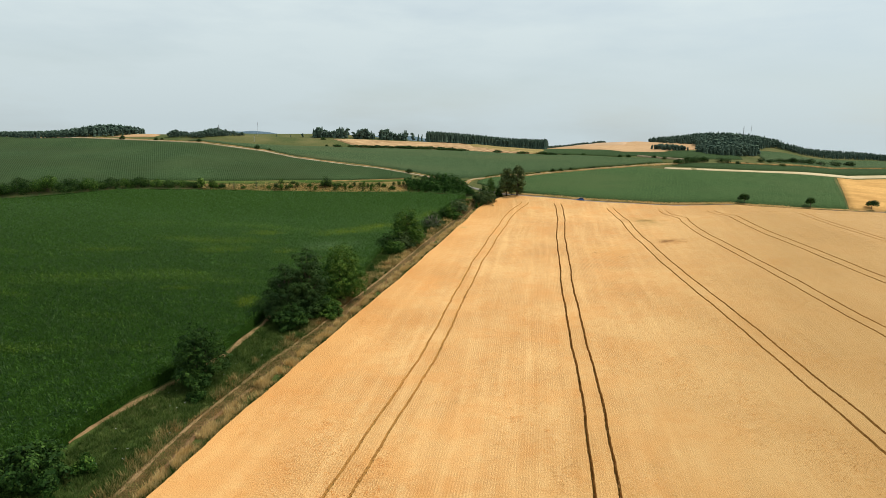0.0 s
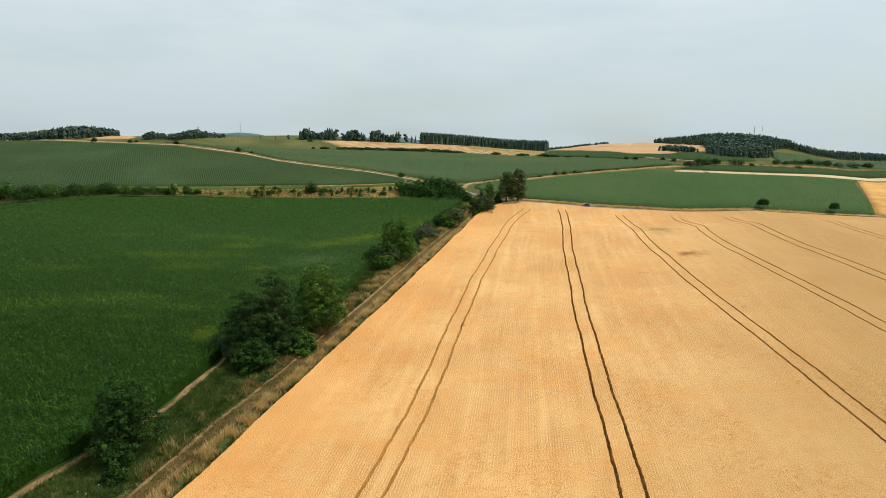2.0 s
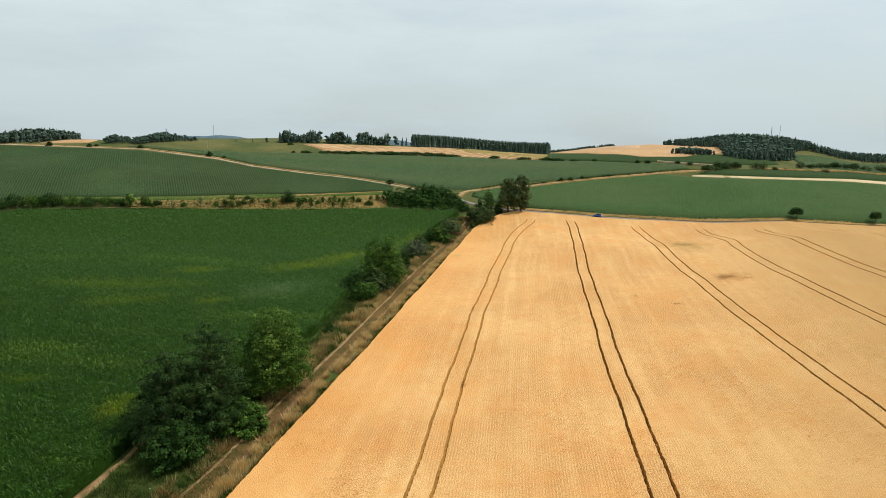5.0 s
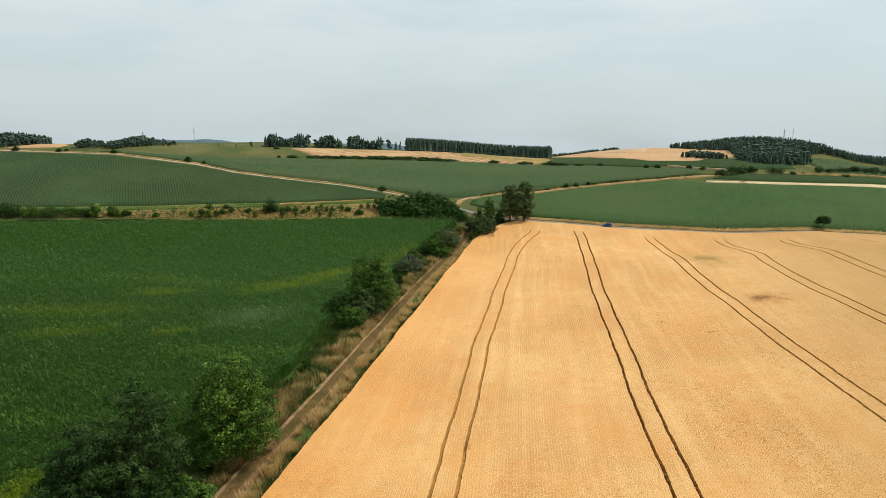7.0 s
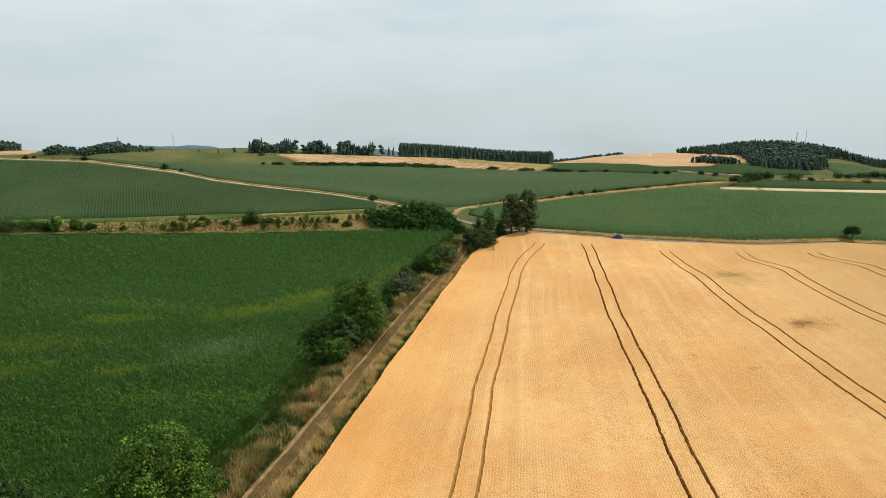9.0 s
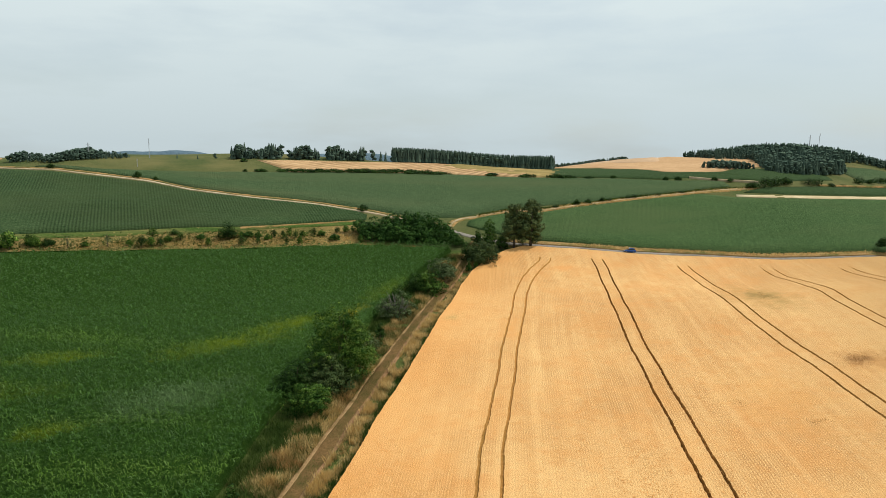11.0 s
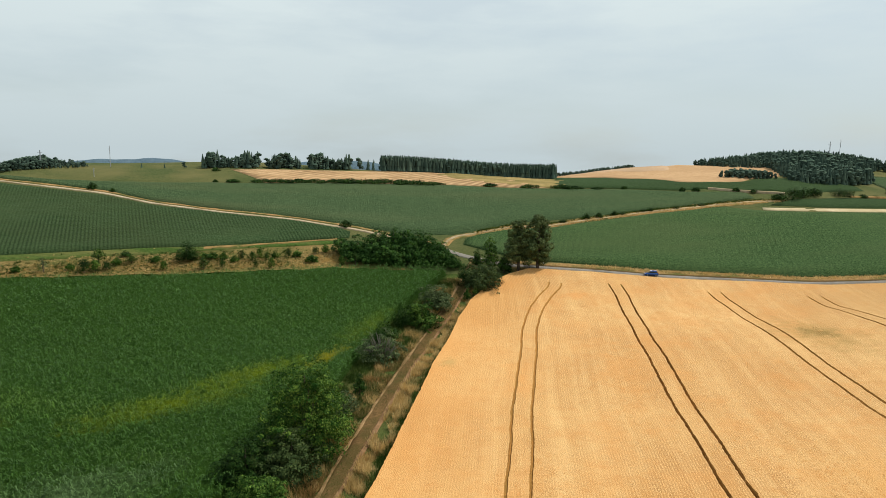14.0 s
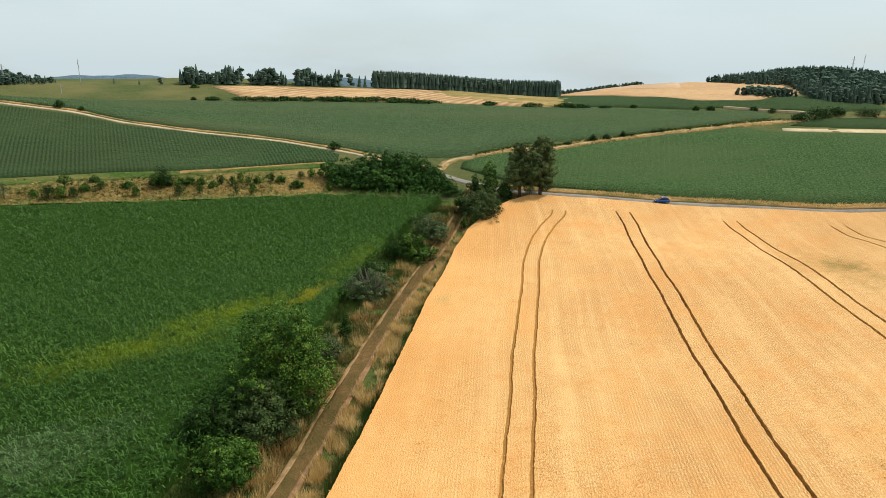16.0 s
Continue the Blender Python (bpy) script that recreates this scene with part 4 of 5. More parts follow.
plant("bush", "round silvery bush beside the track end", "bush", "bush", 5.1, 163.8, 3.6, 5.2, M_LEAF_GREY, 9000, 0.198, 16, NEAR)
plant("bush", "large dense bush at the corner of the wheat field", "bush", "bush", 12.7, 168.8, 4.3, 6.2, M_LEAF_OLIVE, 12000, 0.22, 17, NEAR)
plant("bush", "dense bush at the track end", "bush", "bush", 10.4, 170.6, 3.5, 3.6, M_LEAF_DARK, 3600, 0.2, 18, NEAR)
plant("bush", "small conical shrub beside the track end", "bush", "bush", 9.8, 166.0, 2.0, 1.3, M_LEAF, 1300, 0.17, 19, NEAR)
plant("bush", "small conical shrub beside the track end", "bush", "bush", 11.2, 167.0, 1.9, 1.2, M_LEAF, 1300, 0.17, 19, NEAR)
plant("tree", "slim leafy tree beside the road junction", "tree", "tree", 14.3, 175.0, 5.3, 3.3, M_LEAF, 5200, 0.2, 20, NEAR)
plant("bush", "dark leafy bush beside the road junction", "bush", "bush", 12.2, 176.2, 3.1, 2.4, M_LEAF_DARK, 2600, 0.2, 21, NEAR)
plant("bush", "dark leafy bush beside the road junction", "bush", "bush", 16.4, 174.4, 3.2, 2.6, M_LEAF_DARK, 2600, 0.2, 21, NEAR)
plant("tall_tree", "tall roadside tree with a dark loose crown", "tree", "tall", 18.8, 175.0, 8.3, 4.7, M_LEAF_GREY2, 20000, 0.22, 1, "pair of tall roadside trees")
plant("tall_tree", "tall roadside tree with a grey-green loose crown", "tree", "tall", 21.9, 174.9, 9.1, 5.0, M_LEAF_GREY2, 20000, 0.22, 2, "pair of tall roadside trees")

# copse beside the junction
for i, (x, y, h, w) in enumerate([(-9.6, 180.2, 3.3, 4.2), (-6.8, 179.0, 4.2, 5.0), (-3.6, 180.6, 4.6, 5.2), (-2.2, 178.2, 4.2, 5.2), (0.6, 180.2, 5.2, 5.6), (1.8, 178.0, 4.6, 5.4),
                                  (4.4, 178.8, 4.9, 5.0), (5.2, 176.8, 3.8, 4.4), (7.0, 176.6, 3.2, 3.8), (-5.4, 176.9, 2.9, 3.2), (8.6, 175.8, 2.1, 2.8), (-0.4, 176.8, 3.0, 3.4),
                                  (-8.0, 178.4, 3.2, 3.8), (-4.6, 178.6, 4.0, 4.4), (2.8, 180.2, 4.8, 5.0), (-1.2, 180.8, 5.0, 5.2), (6.2, 178.0, 3.9, 4.4), (3.2, 176.6, 3.2, 3.6), (-3.2, 177.0, 3.0, 3.4), (7.8, 177.4, 2.8, 3.2)]):
    plant("copse_tree", "dark green bushy tree in a dense roadside copse", "tree", "bush", x, y, 0.86 * h, w, M_COPSE, 5200, 0.26, 30 + i % 4, "copse at the road junction")

# young orchard trees in the dry strip
ORCHARD = "young trees in the dry grass strip"
YOUNG = [(-56.8, 167.8, 1.9, 3.2), (-51.1, 169.4, 2.2, 2.0), (-61.5, 167.4, 1.2, 1.9), (-59.9, 168.6, 0.9, 1.5), (-54.5, 168.8, 0.9, 1.2), (-48.1, 170.6, 1.0, 1.3), (-45.8, 170.1, 1.8, 2.4), (-45.2, 173.2, 2.0, 2.2),
         (-44.5, 170.8, 1.4, 1.8), (-43.1, 171.2, 1.3, 1.7), (-40.7, 174.0, 1.3, 2.1), (-42.6, 173.1, 1.0, 1.5), (-42.5, 176.1, 0.8, 1.6), (-37.4, 174.8, 0.9, 1.6), (-35.3, 172.3, 1.3, 1.3), (-29.8, 173.2, 1.7, 2.1),
         (-29.5, 176.9, 0.9, 1.8), (-31.0, 176.8, 0.9, 1.2), (-27.2, 174.0, 1.3, 1.3), (-27.8, 176.8, 1.0, 1.1), (-25.9, 176.0, 0.9, 1.4), (-25.0, 177.1, 1.3, 1.4), (-23.3, 176.8, 1.4, 1.5), (-22.4, 177.8, 1.4, 1.2),
         (-22.2, 174.3, 1.4, 1.2)] + [(-21.2, 177.2, 1.2, 1.3), (-19.9, 174.7, 1.4, 1.3), (-18.0, 178.7, 1.2, 1.3), (-16.7, 178.6, 1.0, 1.4), (-20.0, 178.1, 0.9, 1.2), (-13.9, 179.7, 1.2, 1.7), (-14.1, 177.1, 1.0, 2.0),
         (-9.3, 176.2, 1.3, 1.4), (-7.1, 176.6, 1.7, 2.1), (-2.0, 176.6, 1.8, 1.9), (-12.3, 180.4, 1.1, 1.7), (-63.2, 167.9, 1.6, 1.5), (2.5, 176.2, 1.4, 1.5), (-64.8, 165.6, 2.4, 3.4)]
for i, (x, y, h, w) in enumerate(YOUNG):
    grey, low = i < 2, h < 1.05
    plant("young_tree", "thin greyish young tree with few leaves in dry grass" if grey else "low green shrub in dry orange grass" if low else "small round young tree in dry orange grass", "tree", "bush" if low else "young",
          x, y, h * 1.25, w * 1.15, M_LEAF_GREY if grey else (M_LEAF_DARK if i % 3 == 0 else M_LEAF if i % 3 == 1 else M_LEAF_LIGHT), 260 if grey else 700, 0.17 if grey else 0.2, 50 + i % 3, ORCHARD)
plant("round_tree", "dark round-crowned tree standing in the dry strip", "tree", "bush", -33.0, 175.6, 3.3, 3.7, M_LEAF_DARK, 3600, 0.2, 40, ORCHARD)

# hedge at the far end of the corn field
for i, (x, y, h, w) in enumerate([(-112, 150.5, 3.4, 7.5), (-106, 152.2, 3.6, 7.5), (-99.6, 154.2, 3.6, 7.5), (-94.6, 155.2, 2.9, 7), (-90.3, 156.4, 2.8, 6.4), (-85.9, 158, 2.6, 5.4), (-82.4, 159, 2.3, 4.4),
                                  (-79.2, 160.4, 2.5, 5), (-75.6, 162, 2.0, 4.2), (-72.5, 162.9, 1.9, 4.2), (-69.6, 164, 1.8, 4), (-67, 164.6, 1.5, 2.6), (-62.2, 166.4, 1.8, 2.4), (-60.2, 167, 1.2, 1.8)]):
    plant("hedge_bush", "dense dark bush in the hedge along the corn field", "bush", "bush", x, y + 1.0, h * 1.2, w * 1.1, M_LEAF_DARK if i % 2 else M_LEAF, 3800, 0.34, 60 + i % 4, "hedge along the corn field")

# single trees on the slopes and along lanes
for x, y, h, w in [(-108, 210.0, 1.5, 2.2), (-96, 208.6, 1.1, 1.8), (-94.3, 209.2, 0.8, 1.5), (-81, 207.2, 1.1, 2.0), (-61, 204.6, 1.5, 2.1), (-56.7, 203.9, 0.9, 1.4), (-10.1, 190.9, 1.4, 2.4),
                   (-43, 224.5, 0.9, 2.4), (-39.6, 212.8, 0.7, 1.5)]:
    plant("slope_tree", "small dark tree beside the climbing lane", "tree", "bush", x, y, h, w, M_LEAF_DARK, 900, 0.22, 70, "small trees on the slope")
for x, y, h, w in [(35.3, 195.0, 1.3, 1.5), (38, 195.6, 1.2, 1.3), (41.4, 196.7, 1.1, 1.2), (49.0, 198.5, 0.8, 1.5), (47.5, 198.2, 0.7, 1.2), (54.9, 199.6, 0.5, 1.5), (43.2, 197.2, 0.5, 1.5), (30.5, 193.6, 0.6, 1.4), (60.5, 200.6, 0.5, 1.6)]:
    plant("path_bush", "small dark bush beside the sandy path", "bush", "bush", x, y, h, w, M_LEAF_DARK, 900, 0.2, 71, "bushes along the sandy path")
for x, y, h, w in [(83.8, 168.0, 3.1, 3.8), (102.6, 168.6, 3.1, 3.2), (121.3, 170.8, 2.8, 4.1)]:
    plant("roadside_tree", "small round-crowned tree on the road verge", "tree", "round", x, y, h, w, M_LEAF_DARK, 2600, 0.22, 72, "single trees along the road")
for i, (x, y, h, w) in enumerate([(-36.1, 213.5, 0.7, 2.2), (-30, 214.4, 0.8, 3.4), (-26.5, 214.9, 0.9, 3.4), (-22.8, 215.5, 0.9, 3.4), (-19, 216.1, 0.9, 3.6), (-15, 216.7, 1.0, 3.6), (-11.5, 216.9, 1.1, 3.4), (-8, 217.1, 1.1, 3.4),
                                  (-4.1, 217.6, 1.2, 3.6), (-0.5, 217.5, 1.1, 3.4), (3, 217.3, 1.1, 3.6), (6.7, 216.9, 0.9, 3.6), (19.4, 217, 0.7, 2.6), (28.1, 215.0, 0.9, 2.8), (34.9, 214.3, 1.0, 2.8), (37.8, 213.6, 0.8, 2.8),
                                  (42.9, 212.7, 0.7, 2.0), (48.5, 212.5, 0.9, 1.0), (60.3, 209.4, 1.0, 1.0), (63.2, 209.2, 1.0, 1.2), (71.6, 207.8, 1.0, 1.2), (74.7, 206.9, 0.7, 1.5)]):
    plant("far_hedge_bush", "dark bush in a distant field hedge", "bush", "bush", x, y, h, w * 1.7, M_LEAF_DARK, 900, 0.3, 73 + i % 3, "distant field hedge")
for i, (x, y, h, w) in enumerate([(77.5, 201.6, 1.6, 3.6), (80.5, 201.9, 2.8, 4.6), (83.5, 203.2, 2.3, 4.4), (87.1, 205.4, 1.8, 4.2), (93.5, 206.4, 2.0, 3.6), (95.8, 206.8, 1.8, 2.6), (99.5, 207.0, 0.9, 2.2), (103, 208, 0.7, 2),
                                  (110.1, 212.0, 2.0, 2.8), (114, 213.6, 1.2, 3), (117.7, 215.2, 1.9, 3.0), (121, 216.6, 1.5, 3.6), (124.3, 218.4, 1.9, 4.4), (127.8, 219.4, 1.9, 4.4), (116.1, 209.4, 1.4, 2.3),
                                  (132, 221, 2.0, 4.4), (137, 222.6, 1.8, 4.6), (143, 224.4, 2.1, 5), (150, 226.6, 1.9, 5)]):
    plant("far_hedge_bush", "dark round tree in a distant lane hedge", "tree", "bush", x, y, h, w, M_LEAF_DARK, 800, 0.3, 73 + i % 3, "distant lane hedge")


# ---------------------------------------------------------------- distant woods
def clump(cx, cy, z0, z1, r0, r1, sides, rng):
    """A ragged tier of boughs, closed above."""
    a = np.linspace(0, 2 * np.pi, sides, endpoint=False) + rng.uniform(0, 1)
    k0, k1 = r0 * rng.uniform(0.65, 1.2, sides), r1 * rng.uniform(0.7, 1.2, sides)
    low = np.column_stack([cx + k0 * np.cos(a), cy + k0 * np.sin(a), z0 + rng.uniform(-0.025, 0.025, sides)])
    top = np.column_stack([cx + k1 * np.cos(a), cy + k1 * np.sin(a), z1 + rng.uniform(-0.02, 0.02, sides)])
    i = np.arange(sides)
    return np.concatenate([low, top]), np.stack([i, (i + 1) % sides, (i + 1) % sides + sides, i + sides], 1)


def wood_template(conifer, rng):
    parts = [tube((0, 0, -0.05), (0, 0, 0.85), 0.014, 0.006, 4)]
    if conifer:
        for u in np.linspace(0, 1, 3):
            z = 0.05 + 0.62 * u
            parts.append(clump(rng.uniform(-.03, .03), rng.uniform(-.03, .03), z, z + 0.33, 0.15 * (1.15 - 0.7 * u), 0.015 if u > 0.9 else 0.06, 6, rng))
        lobes = [(0, 0, 0.14 + 0.74 * u, 0.14 * (1.15 - 0.85 * u), 0.14 * (1.15 - 0.85 * u), 0.06) for u in np.linspace(0, 1, 6)]
        parts.append(leaf_cloud(lobes, 20, 0.075, rng, 0.2, 0.75, 0.6, 0.2))
    else:
        lobes = [(rng.uniform(-.15, .15), rng.uniform(-.15, .15), z, 0.2, 0.2, 0.15) for z in (0.22, 0.38, 0.54, 0.68, 0.80)]
        for x, y, z, r, _, h in lobes:
            parts.append(clump(x, y, z - 0.8 * h, z + 0.25 * h, r * 0.7, r * 0.85, 6, rng))
            parts.append(clump(x, y, z + 0.25 * h, z + 0.85 * h, r * 0.85, r * 0.15, 6, rng))
        parts.append(leaf_cloud(lobes, 16, 0.08, rng, 0.2, 0.85, 0.7))
    return join(parts)


def forest(name, pts, heights, label, seed, share=0.7, girth=1.0):
    """A wood of many trees: several tree shapes, each repeated with its own size and turn, in one mesh."""
    rng = np.random.RandomState(seed)
    kinds = [wood_template(rng.uniform() < share, rng) for _ in range(7)]
    pts, heights = np.asarray(pts, float), np.asarray(heights, float)
    pick = rng.randint(0, len(kinds), len(pts))
    out = []
    for k, (tv, tf) in enumerate(kinds):
        sel = np.where(pick == k)[0]
        if not len(sel):
            continue
        n = len(sel)
        s = heights[sel][:, None]
        a = rng.uniform(0, 6.28, n)[:, None]
        wid = girth * s * rng.uniform(1.0, 1.4, (n, 1))
        x, y, z = tv[None, :, 0] * wid, tv[None, :, 1] * wid, tv[None, :, 2] * s
        g = ground_z(pts[sel, 0], pts[sel, 1])[:, None]
        w = np.stack([x * np.cos(a) - y * np.sin(a) + pts[sel, 0:1], x * np.sin(a) + y * np.cos(a) + pts[sel, 1:2], z + g], -1)
        f = (tf[None] + (np.arange(n) * len(tv))[:, None, None]).reshape(-1, 4)
        out.append((w.reshape(-1, 3), f))
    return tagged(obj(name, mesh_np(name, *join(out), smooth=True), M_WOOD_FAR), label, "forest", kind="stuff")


def inside(px, py, poly):
    hit = np.zeros(len(px), bool)
    for (x0, y0), (x1, y1) in zip(poly, poly[1:] + poly[:1]):
        cross = ((y0 > py) != (y1 > py)) & (px < (x1 - x0) * (py - y0) / (y1 - y0 + 1e-9) + x0)
        hit ^= cross
    return hit


def fill(poly, step, seed):
    rng = np.random.RandomState(seed)
    p = np.array(poly)
    gx_, gy_ = np.meshgrid(np.arange(p[:, 0].min(), p[:, 0].max(), step), np.arange(p[:, 1].min(), p[:, 1].max(), step))
    q = np.column_stack([gx_.ravel(), gy_.ravel()]) + rng.uniform(-0.45, 0.45, (gx_.size, 2)) * step
    return q[inside(q[:, 0], q[:, 1], poly)]


rw = np.random.RandomState(21)
q = fill([(87, 250), (90, 244), (99, 241), (90, 218), (93, 215.5), (103, 217), (115, 224), (119, 235), (127, 239), (150, 240), (195, 247), (195, 262), (87, 262)], 1.02, 2)
forest("hill_forest", q, (2.3 + 1.7 * np.exp(-((q[:, 0] - 110) / 16) ** 2)) * rw.uniform(0.62, 1.08, len(q)), "dark mixed forest covering a distant hill", 3, 0.55, 0.85)
q = fill([(74, 222), (79, 217.5), (88, 219), (84, 226)], 0.95, 4)
forest("field_copse", q, rw.uniform(1.4, 2.2, len(q)), "small dark copse in a tan field", 5, 0.0)
q = fill([(-6, 240.5), (8, 244.6), (24, 248), (41, 246), (43, 252), (40, 256), (-6, 250)], 0.64, 6)
forest("pine_wood", q, rw.uniform(3.7, 4.3, len(q)), "straight-edged dark conifer wood above the stubble", 7, 0.8, 0.72)
q = np.concatenate([fill([(-47, 227.2), (-41, 229.5), (-35, 231), (-36, 236), (-48, 232)], 0.85, 8), fill([(-33, 231.4), (-25, 234.4), (-26, 239), (-34, 236)], 0.85, 9), fill([(-23.4, 235), (-13.5, 239.6), (-15, 244), (-25, 240)], 0.85, 10)])
forest("tree_belt", q, (2.7 + 0.6 * np.sin(0.8 * q[:, 0])) * rw.uniform(0.5, 1.3, len(q)), "broken belt of tall dark trees on the skyline", 11, 0.65)
q = np.array([(-11.6, 242.2), (-9.2, 242.6), (-7.9, 242.8), (-51, 227), (-55, 226), (-60, 225.5)])
forest("skyline_trees", q, np.array([3.4, 2.8, 2.9, 1.6, 1.1, 1.2]), "few thin single trees on the skyline", 12, 0.8)
q = fill([(-190, 214), (-140, 212.5), (-126, 212), (-114, 214), (-110, 218), (-106.5, 222), (-108, 227), (-114, 232), (-150, 230), (-190, 228)], 1.25, 13)
forest("left_hill_forest", q, 1.15 * (1.3 + 1.25 * np.exp(-((q[:, 0] + 120) / 11) ** 2) + 0.5 * np.exp(-((q[:, 0] + 141) / 13) ** 2)) * rw.uniform(0.75, 1.15, len(q)), "dark forest on a distant hill beside a tan knoll", 14, 0.12)
q = fill([(-94, 212.5), (-89, 212.5), (-83, 211), (-77, 215.5), (-71.5, 220.5), (-70, 223), (-73, 226), (-94, 218)], 0.85, 15)
forest("crest_wood", q, (1.5 + 0.45 * np.sin(0.45 * q[:, 0])) * rw.uniform(0.55, 1.3, len(q)), "low dark wood along the crest of the slope", 16, 0.1)
q = fill([(40, 262), (56, 262), (69, 260), (69, 266), (40, 270)], 0.9, 17)
forest("crest_wood", q, rw.uniform(0.9, 1.6, len(q)), "low dark wood along a distant crest", 18, 0.4)


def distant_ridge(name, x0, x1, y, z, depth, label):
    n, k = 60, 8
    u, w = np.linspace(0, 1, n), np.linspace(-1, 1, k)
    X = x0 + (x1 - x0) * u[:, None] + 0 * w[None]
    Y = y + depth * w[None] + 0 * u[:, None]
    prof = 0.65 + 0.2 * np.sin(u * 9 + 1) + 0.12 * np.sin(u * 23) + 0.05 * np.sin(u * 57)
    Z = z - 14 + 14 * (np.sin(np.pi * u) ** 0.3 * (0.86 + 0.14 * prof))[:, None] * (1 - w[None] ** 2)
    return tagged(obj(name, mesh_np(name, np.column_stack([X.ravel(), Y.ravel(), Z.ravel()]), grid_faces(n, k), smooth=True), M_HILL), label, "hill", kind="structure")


distant_ridge("distant_hill", -150, -66, 330, 21.7, 12, "hazy blue-green wooded ridge far behind the fields")
distant_ridge("distant_hill", 205, 330, 335, 16.2, 12, "hazy blue-green wooded ridge far behind the fields")
distant_ridge("distant_hill", -70, 10, 345, 21.2, 12, "hazy blue-green wooded ridge far behind the fields")


# ---------------------------------------------------------------- masts, posts, car
def mast(x, y, h, wide, label, arms=2):
    top = new("lattice_mast")
    top.matrix_basis = pose(x, y, gz(x, y))
    legs = [(-1, -1), (1, -1), (1, 1), (-1, 1)]
    for sx, sy in legs:
        obj("leg", mesh_np("leg", *tube((sx * wide, sy * wide, 0), (sx * wide * 0.25, sy * wide * 0.25, h), 0.035, 0.025, 5)), M_STEEL, top)
    for i in range(7):
        u, v = i / 7, (i + 1) / 7
        a, b = wide * (1 - 0.75 * u), wide * (1 - 0.75 * v)
        obj("brace", mesh_np("brace", *tube((-a, -a, h * u), (b, -b, h * v), 0.018, 0.018, 4)), M_STEEL, top)
    for i in range(arms):
        z = h * (0.7 + 0.16 * i)
        obj("crossarm", mesh_np("crossarm", *tube((-3.2 * wide, 0, z), (3.2 * wide, 0, z), 0.03, 0.03, 4)), M_STEEL, top)
    return tagged(top, label, "mast", "masts on the skyline")


def pole(x, y, h, label):
    top = new("slender_mast")
    top.matrix_basis = pose(x, y, gz(x, y))
    obj("shaft", mesh_np("shaft", *tube((0, 0, 0), (0, 0, h), 0.07, 0.035, 6)), M_STEEL, top)
    for i in range(3):
        obj("antenna", mesh_np("antenna", *tube((0.1 * (-1) ** i, 0, h * (0.66 + 0.1 * i)), (0.1 * (-1) ** i, 0.02, h * (0.75 + 0.1 * i)), 0.035, 0.035, 5)), M_STEEL, top)
    return tagged(top, label, "mast", "masts on the skyline")


mast(-78.5, 218.8, 3.6, 0.16, "small steel lattice mast behind low trees")
pole(-66.6, 224.8, 5.0, "tall slender grey antenna mast on the crest")
pole(-64.2, 212.2, 1.9, "thin grey pole on the grassy slope")
mast(121, 250, 6.0, 0.16, "small steel lattice mast above the hill forest")
pole(124, 250, 6.6, "tall slender grey antenna mast in the hill forest")

post = new("marker_post")
post.matrix_basis = pose(23.3, 176.9, gz(23.3, 176.9))
obj("shaft", mesh_np("shaft", *tube((0, 0, -0.1), (0, 0, 1.0), 0.05, 0.045, 6)), M_WHITE, post)
obj("reflector", mesh_np("reflector", *tube((0, -0.03, 0.75), (0, -0.03, 0.86), 0.052, 0.052, 6)), M_TYRE, post, "black reflector band")
tagged(post, "white roadside marker post with a black band", "post")
sign = new("timber_post")
sign.matrix_basis = pose(20.3, 174.6, gz(20.3, 174.6))
obj("shaft", mesh_np("shaft", *tube((0, 0, -0.1), (0, 0, 1.7), 0.07, 0.06, 6)), M_BARK, sign)
obj("stay", mesh_np("stay", *tube((0.5, 0, -0.05), (0.03, 0, 1.4), 0.05, 0.04, 6)), M_BARK, sign)
tagged(sign, "weathered timber post between two tall trees", "post")


def loft(sections):
    """A closed body from rings of equal length."""
    r = np.array(sections, float)
    n, m = r.shape[:2]
    i = np.arange(n * m).reshape(n, m)
    f = np.stack([i[:-1], i[1:], np.roll(i[1:], -1, 1), np.roll(i[:-1], -1, 1)], -1).reshape(-1, 4)
    half = m // 2
    caps = []
    for row in (i[0], i[-1]):
        for k in range(half - 1):
            caps.append((row[k], row[k + 1], row[m - 2 - k], row[m - 1 - k]))
    return r.reshape(-1, 3), np.concatenate([f, np.array(caps)])


